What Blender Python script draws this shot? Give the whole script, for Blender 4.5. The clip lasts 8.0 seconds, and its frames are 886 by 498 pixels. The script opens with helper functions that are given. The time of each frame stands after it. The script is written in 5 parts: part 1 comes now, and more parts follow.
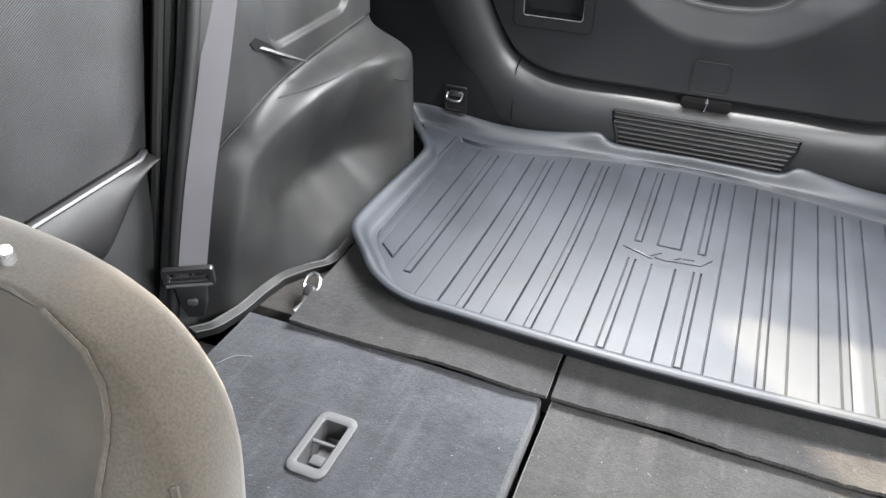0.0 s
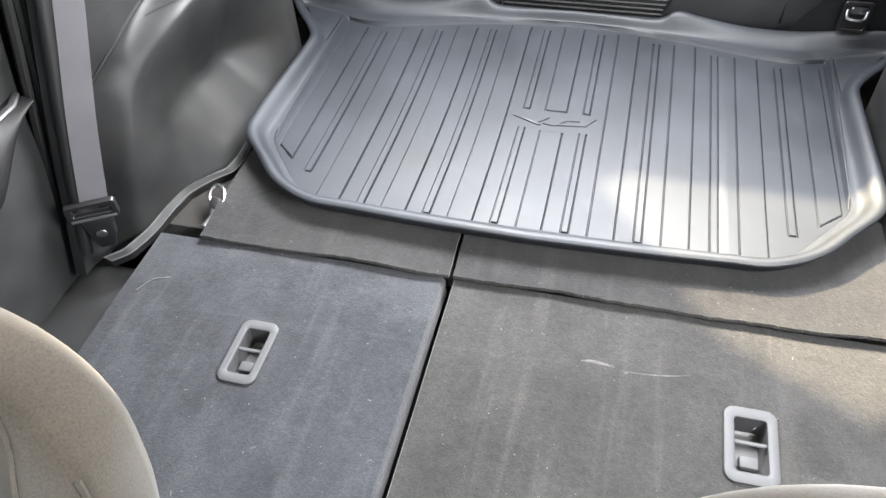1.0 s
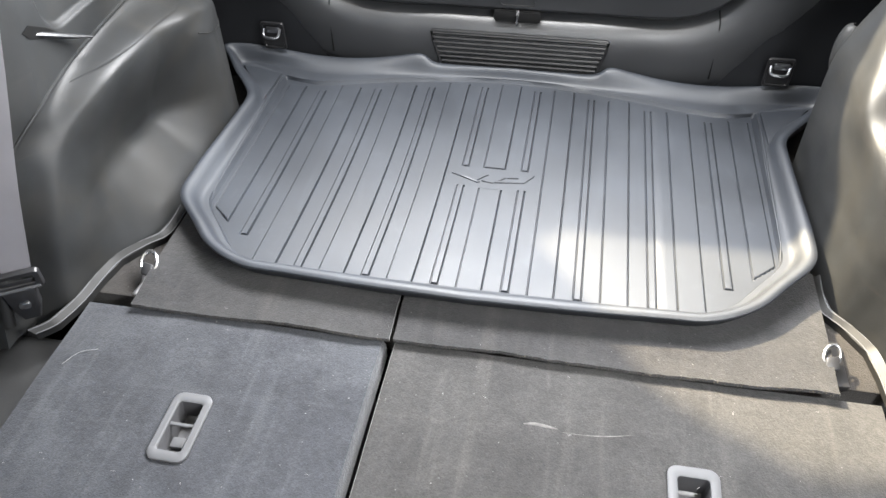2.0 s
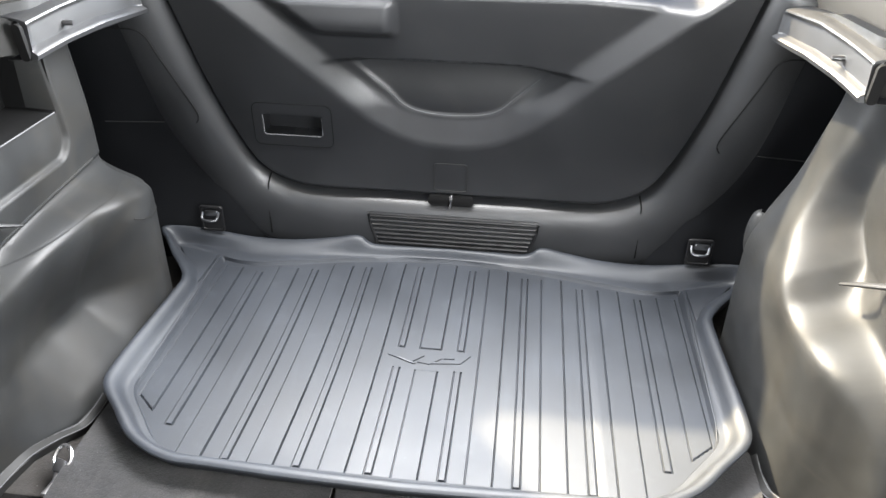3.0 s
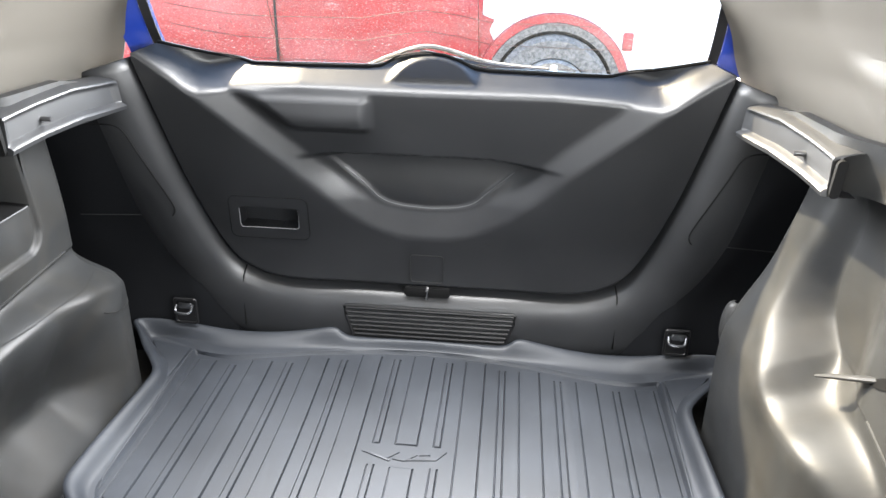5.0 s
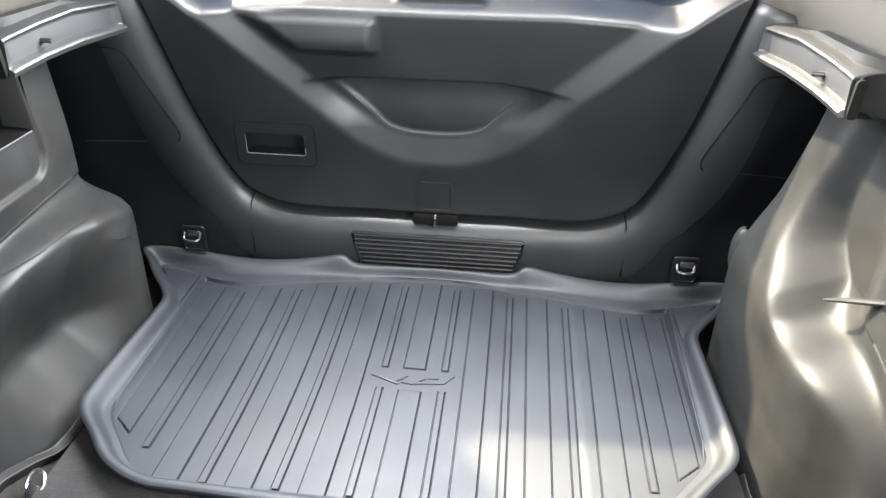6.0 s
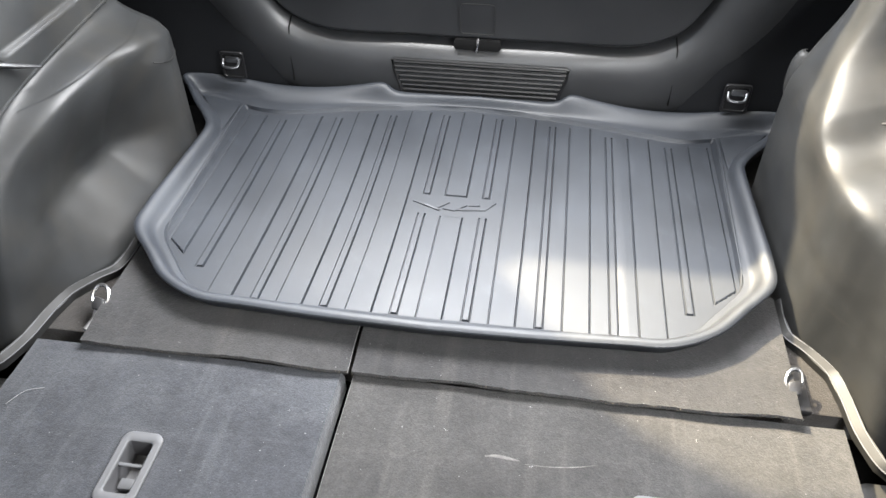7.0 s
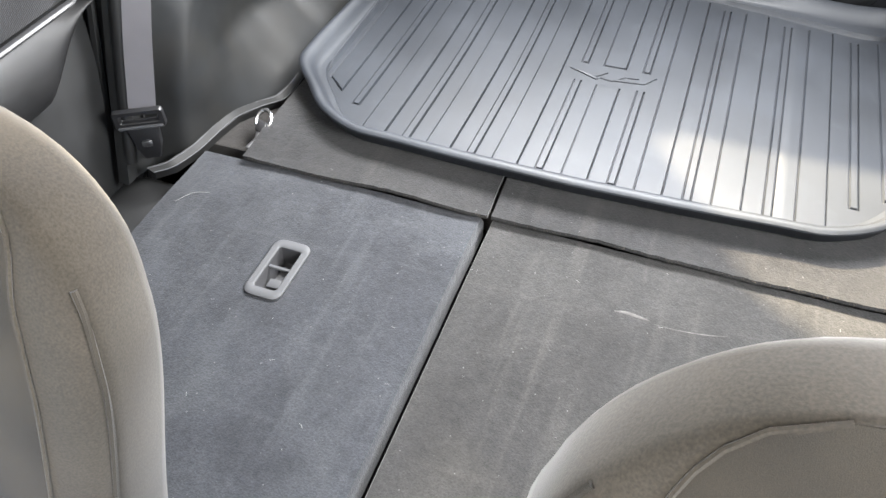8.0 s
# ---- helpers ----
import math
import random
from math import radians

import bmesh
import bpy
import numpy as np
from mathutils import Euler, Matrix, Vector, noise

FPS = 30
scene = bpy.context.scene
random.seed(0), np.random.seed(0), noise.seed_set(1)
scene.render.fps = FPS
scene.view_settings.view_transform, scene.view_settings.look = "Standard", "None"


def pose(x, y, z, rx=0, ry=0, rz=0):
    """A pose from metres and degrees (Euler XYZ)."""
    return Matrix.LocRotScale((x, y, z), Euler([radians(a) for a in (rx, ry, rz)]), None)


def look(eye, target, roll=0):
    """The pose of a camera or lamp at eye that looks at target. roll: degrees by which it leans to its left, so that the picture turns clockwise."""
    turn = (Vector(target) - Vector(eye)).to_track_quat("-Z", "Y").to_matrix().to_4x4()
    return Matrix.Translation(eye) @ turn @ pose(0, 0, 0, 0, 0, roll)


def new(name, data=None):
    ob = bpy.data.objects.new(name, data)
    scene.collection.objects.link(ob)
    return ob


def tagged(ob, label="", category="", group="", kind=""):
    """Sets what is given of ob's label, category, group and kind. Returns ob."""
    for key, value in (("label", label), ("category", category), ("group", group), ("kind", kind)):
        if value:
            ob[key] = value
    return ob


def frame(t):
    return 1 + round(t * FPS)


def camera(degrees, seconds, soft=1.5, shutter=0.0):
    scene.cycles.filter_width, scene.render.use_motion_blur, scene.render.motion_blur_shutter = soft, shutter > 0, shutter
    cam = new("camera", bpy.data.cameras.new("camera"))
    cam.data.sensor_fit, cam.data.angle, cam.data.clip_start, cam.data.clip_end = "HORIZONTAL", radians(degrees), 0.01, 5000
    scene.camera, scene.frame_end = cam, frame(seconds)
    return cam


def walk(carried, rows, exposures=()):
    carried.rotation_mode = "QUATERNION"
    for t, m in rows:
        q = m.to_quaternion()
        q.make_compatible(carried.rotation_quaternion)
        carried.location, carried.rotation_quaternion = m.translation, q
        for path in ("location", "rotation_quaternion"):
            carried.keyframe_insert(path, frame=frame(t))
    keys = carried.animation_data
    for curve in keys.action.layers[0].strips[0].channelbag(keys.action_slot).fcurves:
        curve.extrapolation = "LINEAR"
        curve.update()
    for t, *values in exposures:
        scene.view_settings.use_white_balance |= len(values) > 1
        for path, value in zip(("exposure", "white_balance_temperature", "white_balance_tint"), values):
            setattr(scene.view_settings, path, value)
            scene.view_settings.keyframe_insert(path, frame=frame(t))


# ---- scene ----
cam = camera(61.13, 8.0)
# seconds, eye, yaw, pitch, lean to the right
PATH = [
    (0, (0.0395, -0.6894, 0.7454), 21.872, -34.429, -0.820),
    (0.5, (0.0967, -0.6609, 0.8373), 17.228, -37.069, 1.337),
    (1, (0.1058, -0.6628, 0.8458), 16.508, -46.735, 3.606),
    (1.2, (0.1111, -0.6597, 0.8412), 16.683, -49.658, 4.274),
    (2.3, (0.1254, -0.6230, 0.8609), 9.280, -39.502, 0.338),
    (2.5, (0.1277, -0.6219, 0.8640), 8.167, -36.806, -0.208),
    (3, (0.1384, -0.6053, 0.8780), 6.168, -31.105, -0.932),
    (3.5, (0.1462, -0.5987, 0.8885), 5.266, -26.906, -1.246),
    (4, (0.1520, -0.6002, 0.8885), 5.057, -24.015, -1.268),
    (5.5, (0.1518, -0.5953, 0.8752), 4.831, -25.212, -1.284),
    (6, (0.1517, -0.5973, 0.8649), 5.418, -29.341, -1.054),
    (6.5, (0.1496, -0.6008, 0.8521), 6.686, -36.180, -0.391),
    (7, (0.1461, -0.6123, 0.8433), 8.840, -41.414, 0.535),
    (7.5, (0.1437, -0.6410, 0.8224), 13.639, -44.746, 1.640),
    (8, (0.1311, -0.7014, 0.7685), 21.840, -47.007, 1.899),
]


def aim(eye, yaw, pitch, lean):
    return pose(*eye, 0, 0, yaw) @ pose(0, 0, 0, 90 + pitch, 0, 0) @ pose(0, 0, 0, 0, 0, -lean)


walk(cam, [(t, aim(eye, yaw, pitch, lean)) for t, eye, yaw, pitch, lean in PATH],
     exposures=[(0.0, 4.02), (1.0, 4.02), (2.5, 4.0), (4.0, 4.05), (5.5, 3.86), (6.0, 3.88), (6.5, 4.02), (7.0, 3.95), (8.0, 4.0)])

# ---- world and sun ----
SUN_TRAVEL = Vector((0.88, -0.70, -1.0)).normalized()
world = bpy.data.worlds.new("sky")
scene.world = world
world.use_nodes = True
wn = world.node_tree.nodes
sky = wn.new("ShaderNodeTexSky")
sky.sky_type = "NISHITA"
sky.sun_disc = False
sky.sun_elevation = math.asin(-SUN_TRAVEL.z)
sky.sun_rotation = math.atan2(-SUN_TRAVEL.x, -SUN_TRAVEL.y)
world.node_tree.links.new(sky.outputs[0], wn["Background"].inputs[0])
wn["Background"].inputs[1].default_value = 0.15
sun = new("sun", bpy.data.lights.new("sun", "SUN"))
sun.data.energy, sun.data.angle, sun.data.color = 4.0, radians(2.0), (1.0, 0.82, 0.56)
sun.matrix_world = look((-3, 3, 4), Vector((-3, 3, 4)) + SUN_TRAVEL)


def window_light(name, m, w, h, watts):
    """Daylight of an open window or windscreen, in its opening."""
    lamp = new(name, bpy.data.lights.new(name, "AREA"))
    lamp.data.shape, lamp.data.size, lamp.data.size_y = "RECTANGLE", w, h
    lamp.data.energy, lamp.data.color = watts, (0.985, 0.985, 0.985)
    lamp.matrix_world = m


window_light("window_daylight", look((-0.73, -0.20, 0.73), (0, -0.1, 0.25)), 0.80, 0.26, 0.35)
window_light("window_daylight", look((0.73, -0.15, 0.73), (-0.60, 0.35, 0.25)), 0.80, 0.26, 5.2)
window_light("windscreen_daylight", look((0, -1.36, 0.62), (0, -0.70, 0.22)), 1.10, 0.50, 2.4)
window_light("rear_window_daylight", look((0, 0.625, 0.785), (0, -0.13, 0.275)), 0.84, 0.28, 6.2)


# ---- materials ----
def material(name, color, rough=0.5, metal=0.0, var=0.15, scale=8.0, grain=400.0, bump=0.1, fine=0.0, tint=None, dist=0.001,
             spec=0.5, sheen=0.0, blotch=0.0):
    """Procedural surface: broad blotches and fine grain in colour and gloss, and a fine relief."""
    m = bpy.data.materials.new(name)
    m.use_nodes = True
    nt = m.node_tree
    n, l = nt.nodes, nt.links
    b = n["Principled BSDF"]
    co = n.new("ShaderNodeTexCoord")
    big = n.new("ShaderNodeTexNoise")
    big.inputs["Scale"].default_value, big.inputs["Detail"].default_value = scale, 6
    small = n.new("ShaderNodeTexNoise")
    small.inputs["Scale"].default_value, small.inputs["Detail"].default_value = grain, 3
    l.new(co.outputs["Object"], big.inputs["Vector"])
    l.new(co.outputs["Object"], small.inputs["Vector"])
    ramp = n.new("ShaderNodeValToRGB")
    c2 = tint or color
    ramp.color_ramp.elements[0].position, ramp.color_ramp.elements[1].position = 0.3, 0.72
    ramp.color_ramp.elements[0].color = (*[c * (1 - var) for c in color], 1)
    ramp.color_ramp.elements[1].color = (*[min(1, c * (1 + var)) for c in c2], 1)
    l.new(big.outputs["Fac"], ramp.inputs[0])
    out = ramp.outputs[0]
    if blotch:
        wide = n.new("ShaderNodeTexNoise")
        wide.inputs["Scale"].default_value, wide.inputs["Detail"].default_value, wide.inputs["Roughness"].default_value = scale * 0.4, 8, 0.65
        wide.inputs["Distortion"].default_value = 0.6
        l.new(co.outputs["Object"], wide.inputs["Vector"])
        wr = n.new("ShaderNodeMapRange")
        wr.inputs["From Min"].default_value, wr.inputs["From Max"].default_value = 0.35, 0.7
        wr.inputs["To Min"].default_value, wr.inputs["To Max"].default_value = 1 - blotch, 1 + blotch
        l.new(wide.outputs["Fac"], wr.inputs["Value"])
        wm = n.new("ShaderNodeMix")
        wm.data_type, wm.blend_type = "RGBA", "MULTIPLY"
        wm.inputs["Factor"].default_value = 1.0
        l.new(out, wm.inputs["A"])
        l.new(wr.outputs[0], wm.inputs["B"])
        out = wm.outputs["Result"]
    if fine:
        mix = n.new("ShaderNodeMix")
        mix.data_type, mix.blend_type = "RGBA", "MULTIPLY"
        mix.inputs["Factor"].default_value = 1.0
        fr = n.new("ShaderNodeMapRange")
        fr.inputs["From Min"].default_value, fr.inputs["From Max"].default_value = 0.3, 0.7
        fr.inputs["To Min"].default_value, fr.inputs["To Max"].default_value = 1 - fine, 1 + fine
        l.new(small.outputs["Fac"], fr.inputs["Value"])
        l.new(out, mix.inputs["A"])
        l.new(fr.outputs[0], mix.inputs["B"])
        out = mix.outputs["Result"]
    l.new(out, b.inputs["Base Color"])
    rr = n.new("ShaderNodeMapRange")
    rr.inputs["From Min"].default_value, rr.inputs["From Max"].default_value = 0.3, 0.7
    rr.inputs["To Min"].default_value, rr.inputs["To Max"].default_value = max(0.02, rough * 0.86), min(1, rough * 1.14)
    l.new(big.outputs["Fac"], rr.inputs["Value"])
    l.new(rr.outputs[0], b.inputs["Roughness"])
    b.inputs["Metallic"].default_value = metal
    b.inputs["Specular IOR Level"].default_value = spec
    if sheen:
        b.inputs["Sheen Weight"].default_value = sheen
        b.inputs["Sheen Roughness"].default_value = 0.5
    if bump:
        bm_ = n.new("ShaderNodeBump")
        bm_.inputs["Strength"].default_value, bm_.inputs["Distance"].default_value = bump, dist
        l.new(small.outputs["Fac"], bm_.inputs["Height"])
        l.new(bm_.outputs[0], b.inputs["Normal"])
    return m


M_RUBBER = material("rubber", (0.0092, 0.0113, 0.0152), 0.58, var=0.25, scale=5, grain=900, bump=0.25, dist=0.0006, spec=0.45, blotch=0.2)
M_TRIM = material("trim_plastic", (0.0145, 0.0151, 0.0156), 0.42, var=0.25, scale=9, grain=1100, bump=0.3, dist=0.0005, spec=0.13, blotch=0.15)
# Darker copy of the trim plastic, with the rear corners' shade in its colour.
M_CORNER_SHADE = material("shaded_corner_plastic", (0.0045, 0.0048, 0.0055), 0.5, var=0.25, scale=6, grain=1100, bump=0.3, dist=0.0005, spec=0.10)
M_GATE = material("gate_plastic", (0.0098, 0.0102, 0.0112), 0.41, var=0.16, scale=6, grain=1100, bump=0.3, dist=0.0005, spec=0.31)
M_SURROUND = material("surround_plastic", (0.0115, 0.012, 0.013), 0.42, var=0.18, scale=7, grain=1100, bump=0.3, dist=0.0005, spec=0.46)
M_GRILLE = material("grille_plastic", (0.005, 0.005, 0.0055), 0.45, var=0.3, scale=40, bump=0.1, spec=0.3)
# Black for joints and caps; also carries the shade inside holes.
M_HOLE = material("black_plastic_and_hole_shade", (0.0025, 0.0025, 0.0026), 0.8, var=0.1, bump=0.0, spec=0.1)
M_BLACK = material("black_plastic", (0.010, 0.010, 0.011), 0.4, var=0.1, bump=0.1)
def mix_node(nt, kind, a, b, factor=1.0):
    m = nt.nodes.new("ShaderNodeMix")
    m.data_type, m.blend_type = "RGBA", kind
    for sock, v in (("A", a), ("B", b), ("Factor", factor)):
        if isinstance(v, (tuple, float, int)):
            m.inputs[sock].default_value = v
        else:
            nt.links.new(v, m.inputs[sock])
    return m.outputs["Result"]


def noise_range(nt, vector, scale, detail, lo, hi, out_lo, out_hi, rough=0.5, distortion=0.0):
    """A noise pattern, stretched between two levels."""
    t = nt.nodes.new("ShaderNodeTexNoise")
    t.inputs["Scale"].default_value, t.inputs["Detail"].default_value = scale, detail
    t.inputs["Roughness"].default_value, t.inputs["Distortion"].default_value = rough, distortion
    nt.links.new(vector, t.inputs["Vector"])
    r = nt.nodes.new("ShaderNodeMapRange")
    for k, v in (("From Min", lo), ("From Max", hi), ("To Min", out_lo), ("To Max", out_hi)):
        r.inputs[k].default_value = v
    nt.links.new(t.outputs["Fac"], r.inputs["Value"])
    return r.outputs[0], t.outputs["Fac"]


def carpet_material(name, color, dust, dusty):
    """Needle-felt carpet: clumped fibres, worn patches, pale drag marks and specks of lint."""
    m = bpy.data.materials.new(name)
    m.use_nodes = True
    nt = m.node_tree
    n, l = nt.nodes, nt.links
    b = n["Principled BSDF"]
    co = n.new("ShaderNodeTexCoord").outputs["Object"]
    fibre, fibre_h = noise_range(nt, co, 420, 3, 0.32, 0.68, 0.80, 1.20)
    clump, clump_h = noise_range(nt, co, 95, 4, 0.32, 0.70, 0.86, 1.16, 0.6)
    patch, _ = noise_range(nt, co, 9, 7, 0.35, 0.68, 0.78, 1.24, 0.62, 0.5)
    col = mix_node(nt, "MULTIPLY", (*color, 1), patch)
    col = mix_node(nt, "MULTIPLY", col, clump)
    # pale drag marks along and across
    for k, (sx, sy, turn, lo, hi, amount) in enumerate(((38, 2.4, 4, 0.56, 0.80, 0.36), (1.8, 30, -9, 0.60, 0.82, 0.32), (26, 1.8, 24, 0.60, 0.82, 0.42))):
        mp = n.new("ShaderNodeMapping")
        mp.inputs["Scale"].default_value, mp.inputs["Rotation"].default_value = (sx, sy, 1), (0, 0, radians(turn))
        mp.inputs["Location"].default_value = (k * 3.7, k * 1.3, 0)
        l.new(co, mp.inputs["Vector"])
        streak, _ = noise_range(nt, mp.outputs[0], 1.0, 5, lo, hi, 0.0, amount, 0.55)
        col = mix_node(nt, "MIX", col, (*dust, 1), streak)
    film, _ = noise_range(nt, co, 6.5, 6, 0.46, 0.72, 0.0, dusty, 0.62, 0.9)
    col = mix_node(nt, "MIX", col, (*dust, 1), film)
    speck, _ = noise_range(nt, co, 230, 1, 0.77, 0.81, 0.0, 0.7)
    col = mix_node(nt, "MIX", col, (0.13, 0.13, 0.13, 1), speck)
    col = mix_node(nt, "MULTIPLY", col, fibre)
    l.new(col, b.inputs["Base Color"])
    b.inputs["Roughness"].default_value = 0.97
    b.inputs["Specular IOR Level"].default_value = 0.12
    b.inputs["Sheen Weight"].default_value = 0.15
    add = n.new("ShaderNodeMath")
    add.operation = "ADD"
    l.new(fibre_h, add.inputs[0])
    l.new(clump_h, add.inputs[1])
    bump = n.new("ShaderNodeBump")
    bump.inputs["Strength"].default_value, bump.inputs["Distance"].default_value = 0.45, 0.0022
    l.new(add.outputs[0], bump.inputs["Height"])
    l.new(bump.outputs[0], b.inputs["Normal"])
    return m


def add_smudges(m, dust, amount):
    """Pale handled smudges and specks over a plain surface, duller than the rest."""
    nt = m.node_tree
    n, l = nt.nodes, nt.links
    b = n["Principled BSDF"]
    co = n.new("ShaderNodeTexCoord").outputs["Object"]
    smear, _ = noise_range(nt, co, 13, 7, 0.58, 0.76, 0.0, amount, 0.62, 0.8)
    speck, _ = noise_range(nt, co, 150, 1, 0.75, 0.80, 0.0, amount)
    col = mix_node(nt, "MIX", b.inputs["Base Color"].links[0].from_socket, (*dust, 1), smear)
    col = mix_node(nt, "MIX", col, (*dust, 1), speck)
    l.new(col, b.inputs["Base Color"])


add_smudges(M_RUBBER, (0.036, 0.040, 0.046), 0.26)
M_CARPET = carpet_material("carpet", (0.0195, 0.0207, 0.0240), (0.052, 0.055, 0.060), 0.36)
# Warmer, less blue tone for the wide seat back.
M_CARPET_WARM = carpet_material("warm_carpet", (0.0200, 0.0196, 0.0194), (0.050, 0.048, 0.045), 0.20)
M_CARPET_OLD = carpet_material("worn_carpet", (0.0150, 0.0149, 0.0155), (0.038, 0.036, 0.034), 0.22)
M_CARGO_CARPET = carpet_material("cargo_carpet", (0.013, 0.0115, 0.0105), (0.030, 0.026, 0.022), 0.3)
M_FRAY = material("frayed_fibre", (0.075, 0.066, 0.055), 0.95, var=0.4, scale=60, bump=0.0, spec=0.1)
# Bezel grey, also used to paint highlights along dark edges.
M_BEZEL = material("grey_bezel_and_highlight", (0.054, 0.055, 0.058), 0.6, var=0.06, bump=0.1, spec=0.25)
M_WELL = material("well_plastic", (0.032, 0.032, 0.034), 0.45, var=0.1, bump=0.1)
M_STEEL = material("worn_steel", (0.42, 0.42, 0.43), 0.3, metal=1.0, var=0.2, scale=60, bump=0.0)
M_DULL = material("dull_steel", (0.16, 0.165, 0.175), 0.38, metal=1.0, var=0.2, scale=60, bump=0.0)
# Near black that puts the seat gap's shade into the surfaces below it.
M_GAP_BLACK = material("gap_shade_black", (0.0035, 0.0035, 0.0035), 0.95, var=0.2, bump=0.3, spec=0.1)
M_CHROME = material("chrome", (0.55, 0.55, 0.56), 0.24, metal=1.0, var=0.08, bump=0.0)
M_BELT = material("belt_webbing", (0.100, 0.096, 0.104), 0.75, var=0.08, scale=20, grain=900, bump=0.5, spec=0.25)
M_SEAT = material("seat_fabric", (0.0262, 0.0216, 0.0163), 0.92, var=0.20, scale=11, grain=620, bump=0.12, fine=0.24, spec=0.12, sheen=0.12, blotch=0.22)
M_SEAT_MID = material("seat_centre_fabric", (0.0195, 0.0160, 0.0120), 0.92, var=0.35, scale=16, grain=1800, bump=0.25, fine=0.2, spec=0.12, sheen=0.1)
M_PILLAR = material("pillar_trim", (0.033, 0.0295, 0.0238), 0.8, var=0.05, scale=4, grain=900, bump=0.3)
M_HEADLINER = material("headliner", (0.22, 0.21, 0.19), 0.95, var=0.05, grain=900, bump=0.4, spec=0.1)
M_BLUE = material("blue_paint", (0.012, 0.030, 0.20), 0.18, var=0.05, bump=0.0)
M_ARMREST = material("armrest_plastic", (0.0085, 0.0085, 0.0088), 0.5, var=0.2, scale=14, bump=0.3, grain=900, spec=0.25)
M_DOOR = material("door_plastic", (0.0170, 0.0172, 0.0175), 0.55, var=0.2, scale=14, bump=0.3, grain=900, spec=0.22)

def add_dust(m, dust, scale, lo, hi, amount, stretch=(1, 1, 1), turn=0.0):
    """Lays pale smudges of dust or scuffs over a surface's colour."""
    nt = m.node_tree
    b = nt.nodes["Principled BSDF"]
    mp = nt.nodes.new("ShaderNodeMapping")
    mp.inputs["Scale"].default_value, mp.inputs["Rotation"].default_value = stretch, (radians(turn), 0, radians(turn))
    nt.links.new(nt.nodes.new("ShaderNodeTexCoord").outputs["Object"], mp.inputs["Vector"])
    fac, _ = noise_range(nt, mp.outputs[0], scale, 7, lo, hi, 0.0, amount, 0.62, 0.4)
    old = b.inputs["Base Color"].links[0].from_socket
    nt.links.new(mix_node(nt, "MIX", old, (*dust, 1), fac), b.inputs["Base Color"])


add_dust(M_RUBBER, (0.032, 0.036, 0.042), 9, 0.56, 0.80, 0.22)
add_dust(M_RUBBER, (0.036, 0.040, 0.047), 5, 0.55, 0.80, 0.18, (9, 1.2, 1), 3)
add_dust(M_TRIM, (0.028, 0.025, 0.020), 7, 0.45, 0.80, 0.40)
add_dust(M_TRIM, (0.032, 0.030, 0.027), 6, 0.60, 0.82, 0.35, (1, 1.4, 9), 12)
add_dust(M_GATE, (0.020, 0.020, 0.020), 8, 0.56, 0.80, 0.35)


def woven_material():
    """Fabric with a fine diagonal rib."""
    m = material("door_fabric", (0.021, 0.021, 0.0222), 0.85, var=0.45, scale=7, bump=0.0, spec=0.25)
    nt = m.node_tree
    n, l = nt.nodes, nt.links
    b = n["Principled BSDF"]
    mp = n.new("ShaderNodeMapping")
    mp.inputs["Scale"].default_value = (0.2, 0.5, -1)
    l.new(n.new("ShaderNodeTexCoord").outputs["Object"], mp.inputs["Vector"])
    w = n.new("ShaderNodeTexWave")
    w.bands_direction = "DIAGONAL"
    w.inputs["Scale"].default_value, w.inputs["Distortion"].default_value, w.inputs["Detail Scale"].default_value = 205, 2.2, 0.8
    l.new(mp.outputs[0], w.inputs["Vector"])
    r = n.new("ShaderNodeMapRange")
    r.inputs["To Min"].default_value, r.inputs["To Max"].default_value = 0.45, 1.55
    l.new(w.outputs["Fac"], r.inputs["Value"])
    old = b.inputs["Base Color"].links[0].from_socket
    l.new(mix_node(nt, "MULTIPLY", old, r.outputs[0]), b.inputs["Base Color"])
    bump = n.new("ShaderNodeBump")
    bump.inputs["Strength"].default_value, bump.inputs["Distance"].default_value = 0.5, 0.001
    l.new(w.outputs["Fac"], bump.inputs["Height"])
    l.new(bump.outputs[0], b.inputs["Normal"])
    return m


M_WEAVE = woven_material()
M_SEAL = material("rubber_seal", (0.0045, 0.0045, 0.0045), 0.6, var=0.1, bump=0.0, spec=0.3)

def glare_dust_paint():
    """Red paint, paled to carry the glare and dust of the window before it."""
    m = material("red_paint", (0.22, 0.002, 0.004), 0.45, var=0.15, scale=3, bump=0.0, spec=0.25)
    nt = m.node_tree
    b = nt.nodes["Principled BSDF"]
    co = nt.nodes.new("ShaderNodeTexCoord").outputs["Object"]
    mp = nt.nodes.new("ShaderNodeMapping")
    mp.inputs["Scale"].default_value = (0.8, 1.0, 2.4)
    nt.links.new(co, mp.inputs["Vector"])
    col = b.inputs["Base Color"].links[0].from_socket
    # a thin even film, pale blotches and fine specks, painted as window glare
    for scale, detail, lo, hi, most, rough in ((1.2, 5, 0.30, 0.75, 0.14, 0.6), (2.3, 12, 0.60, 0.74, 0.80, 0.80), (75, 3, 0.58, 0.72, 0.55, 0.6)):
        dust, _ = noise_range(nt, mp.outputs[0], scale, detail, lo, hi, 0.0, most, rough, 0.2)
        col = mix_node(nt, "MIX", col, (0.62, 0.56, 0.50, 1), dust)
    nt.links.new(col, b.inputs["Base Color"])
    return m


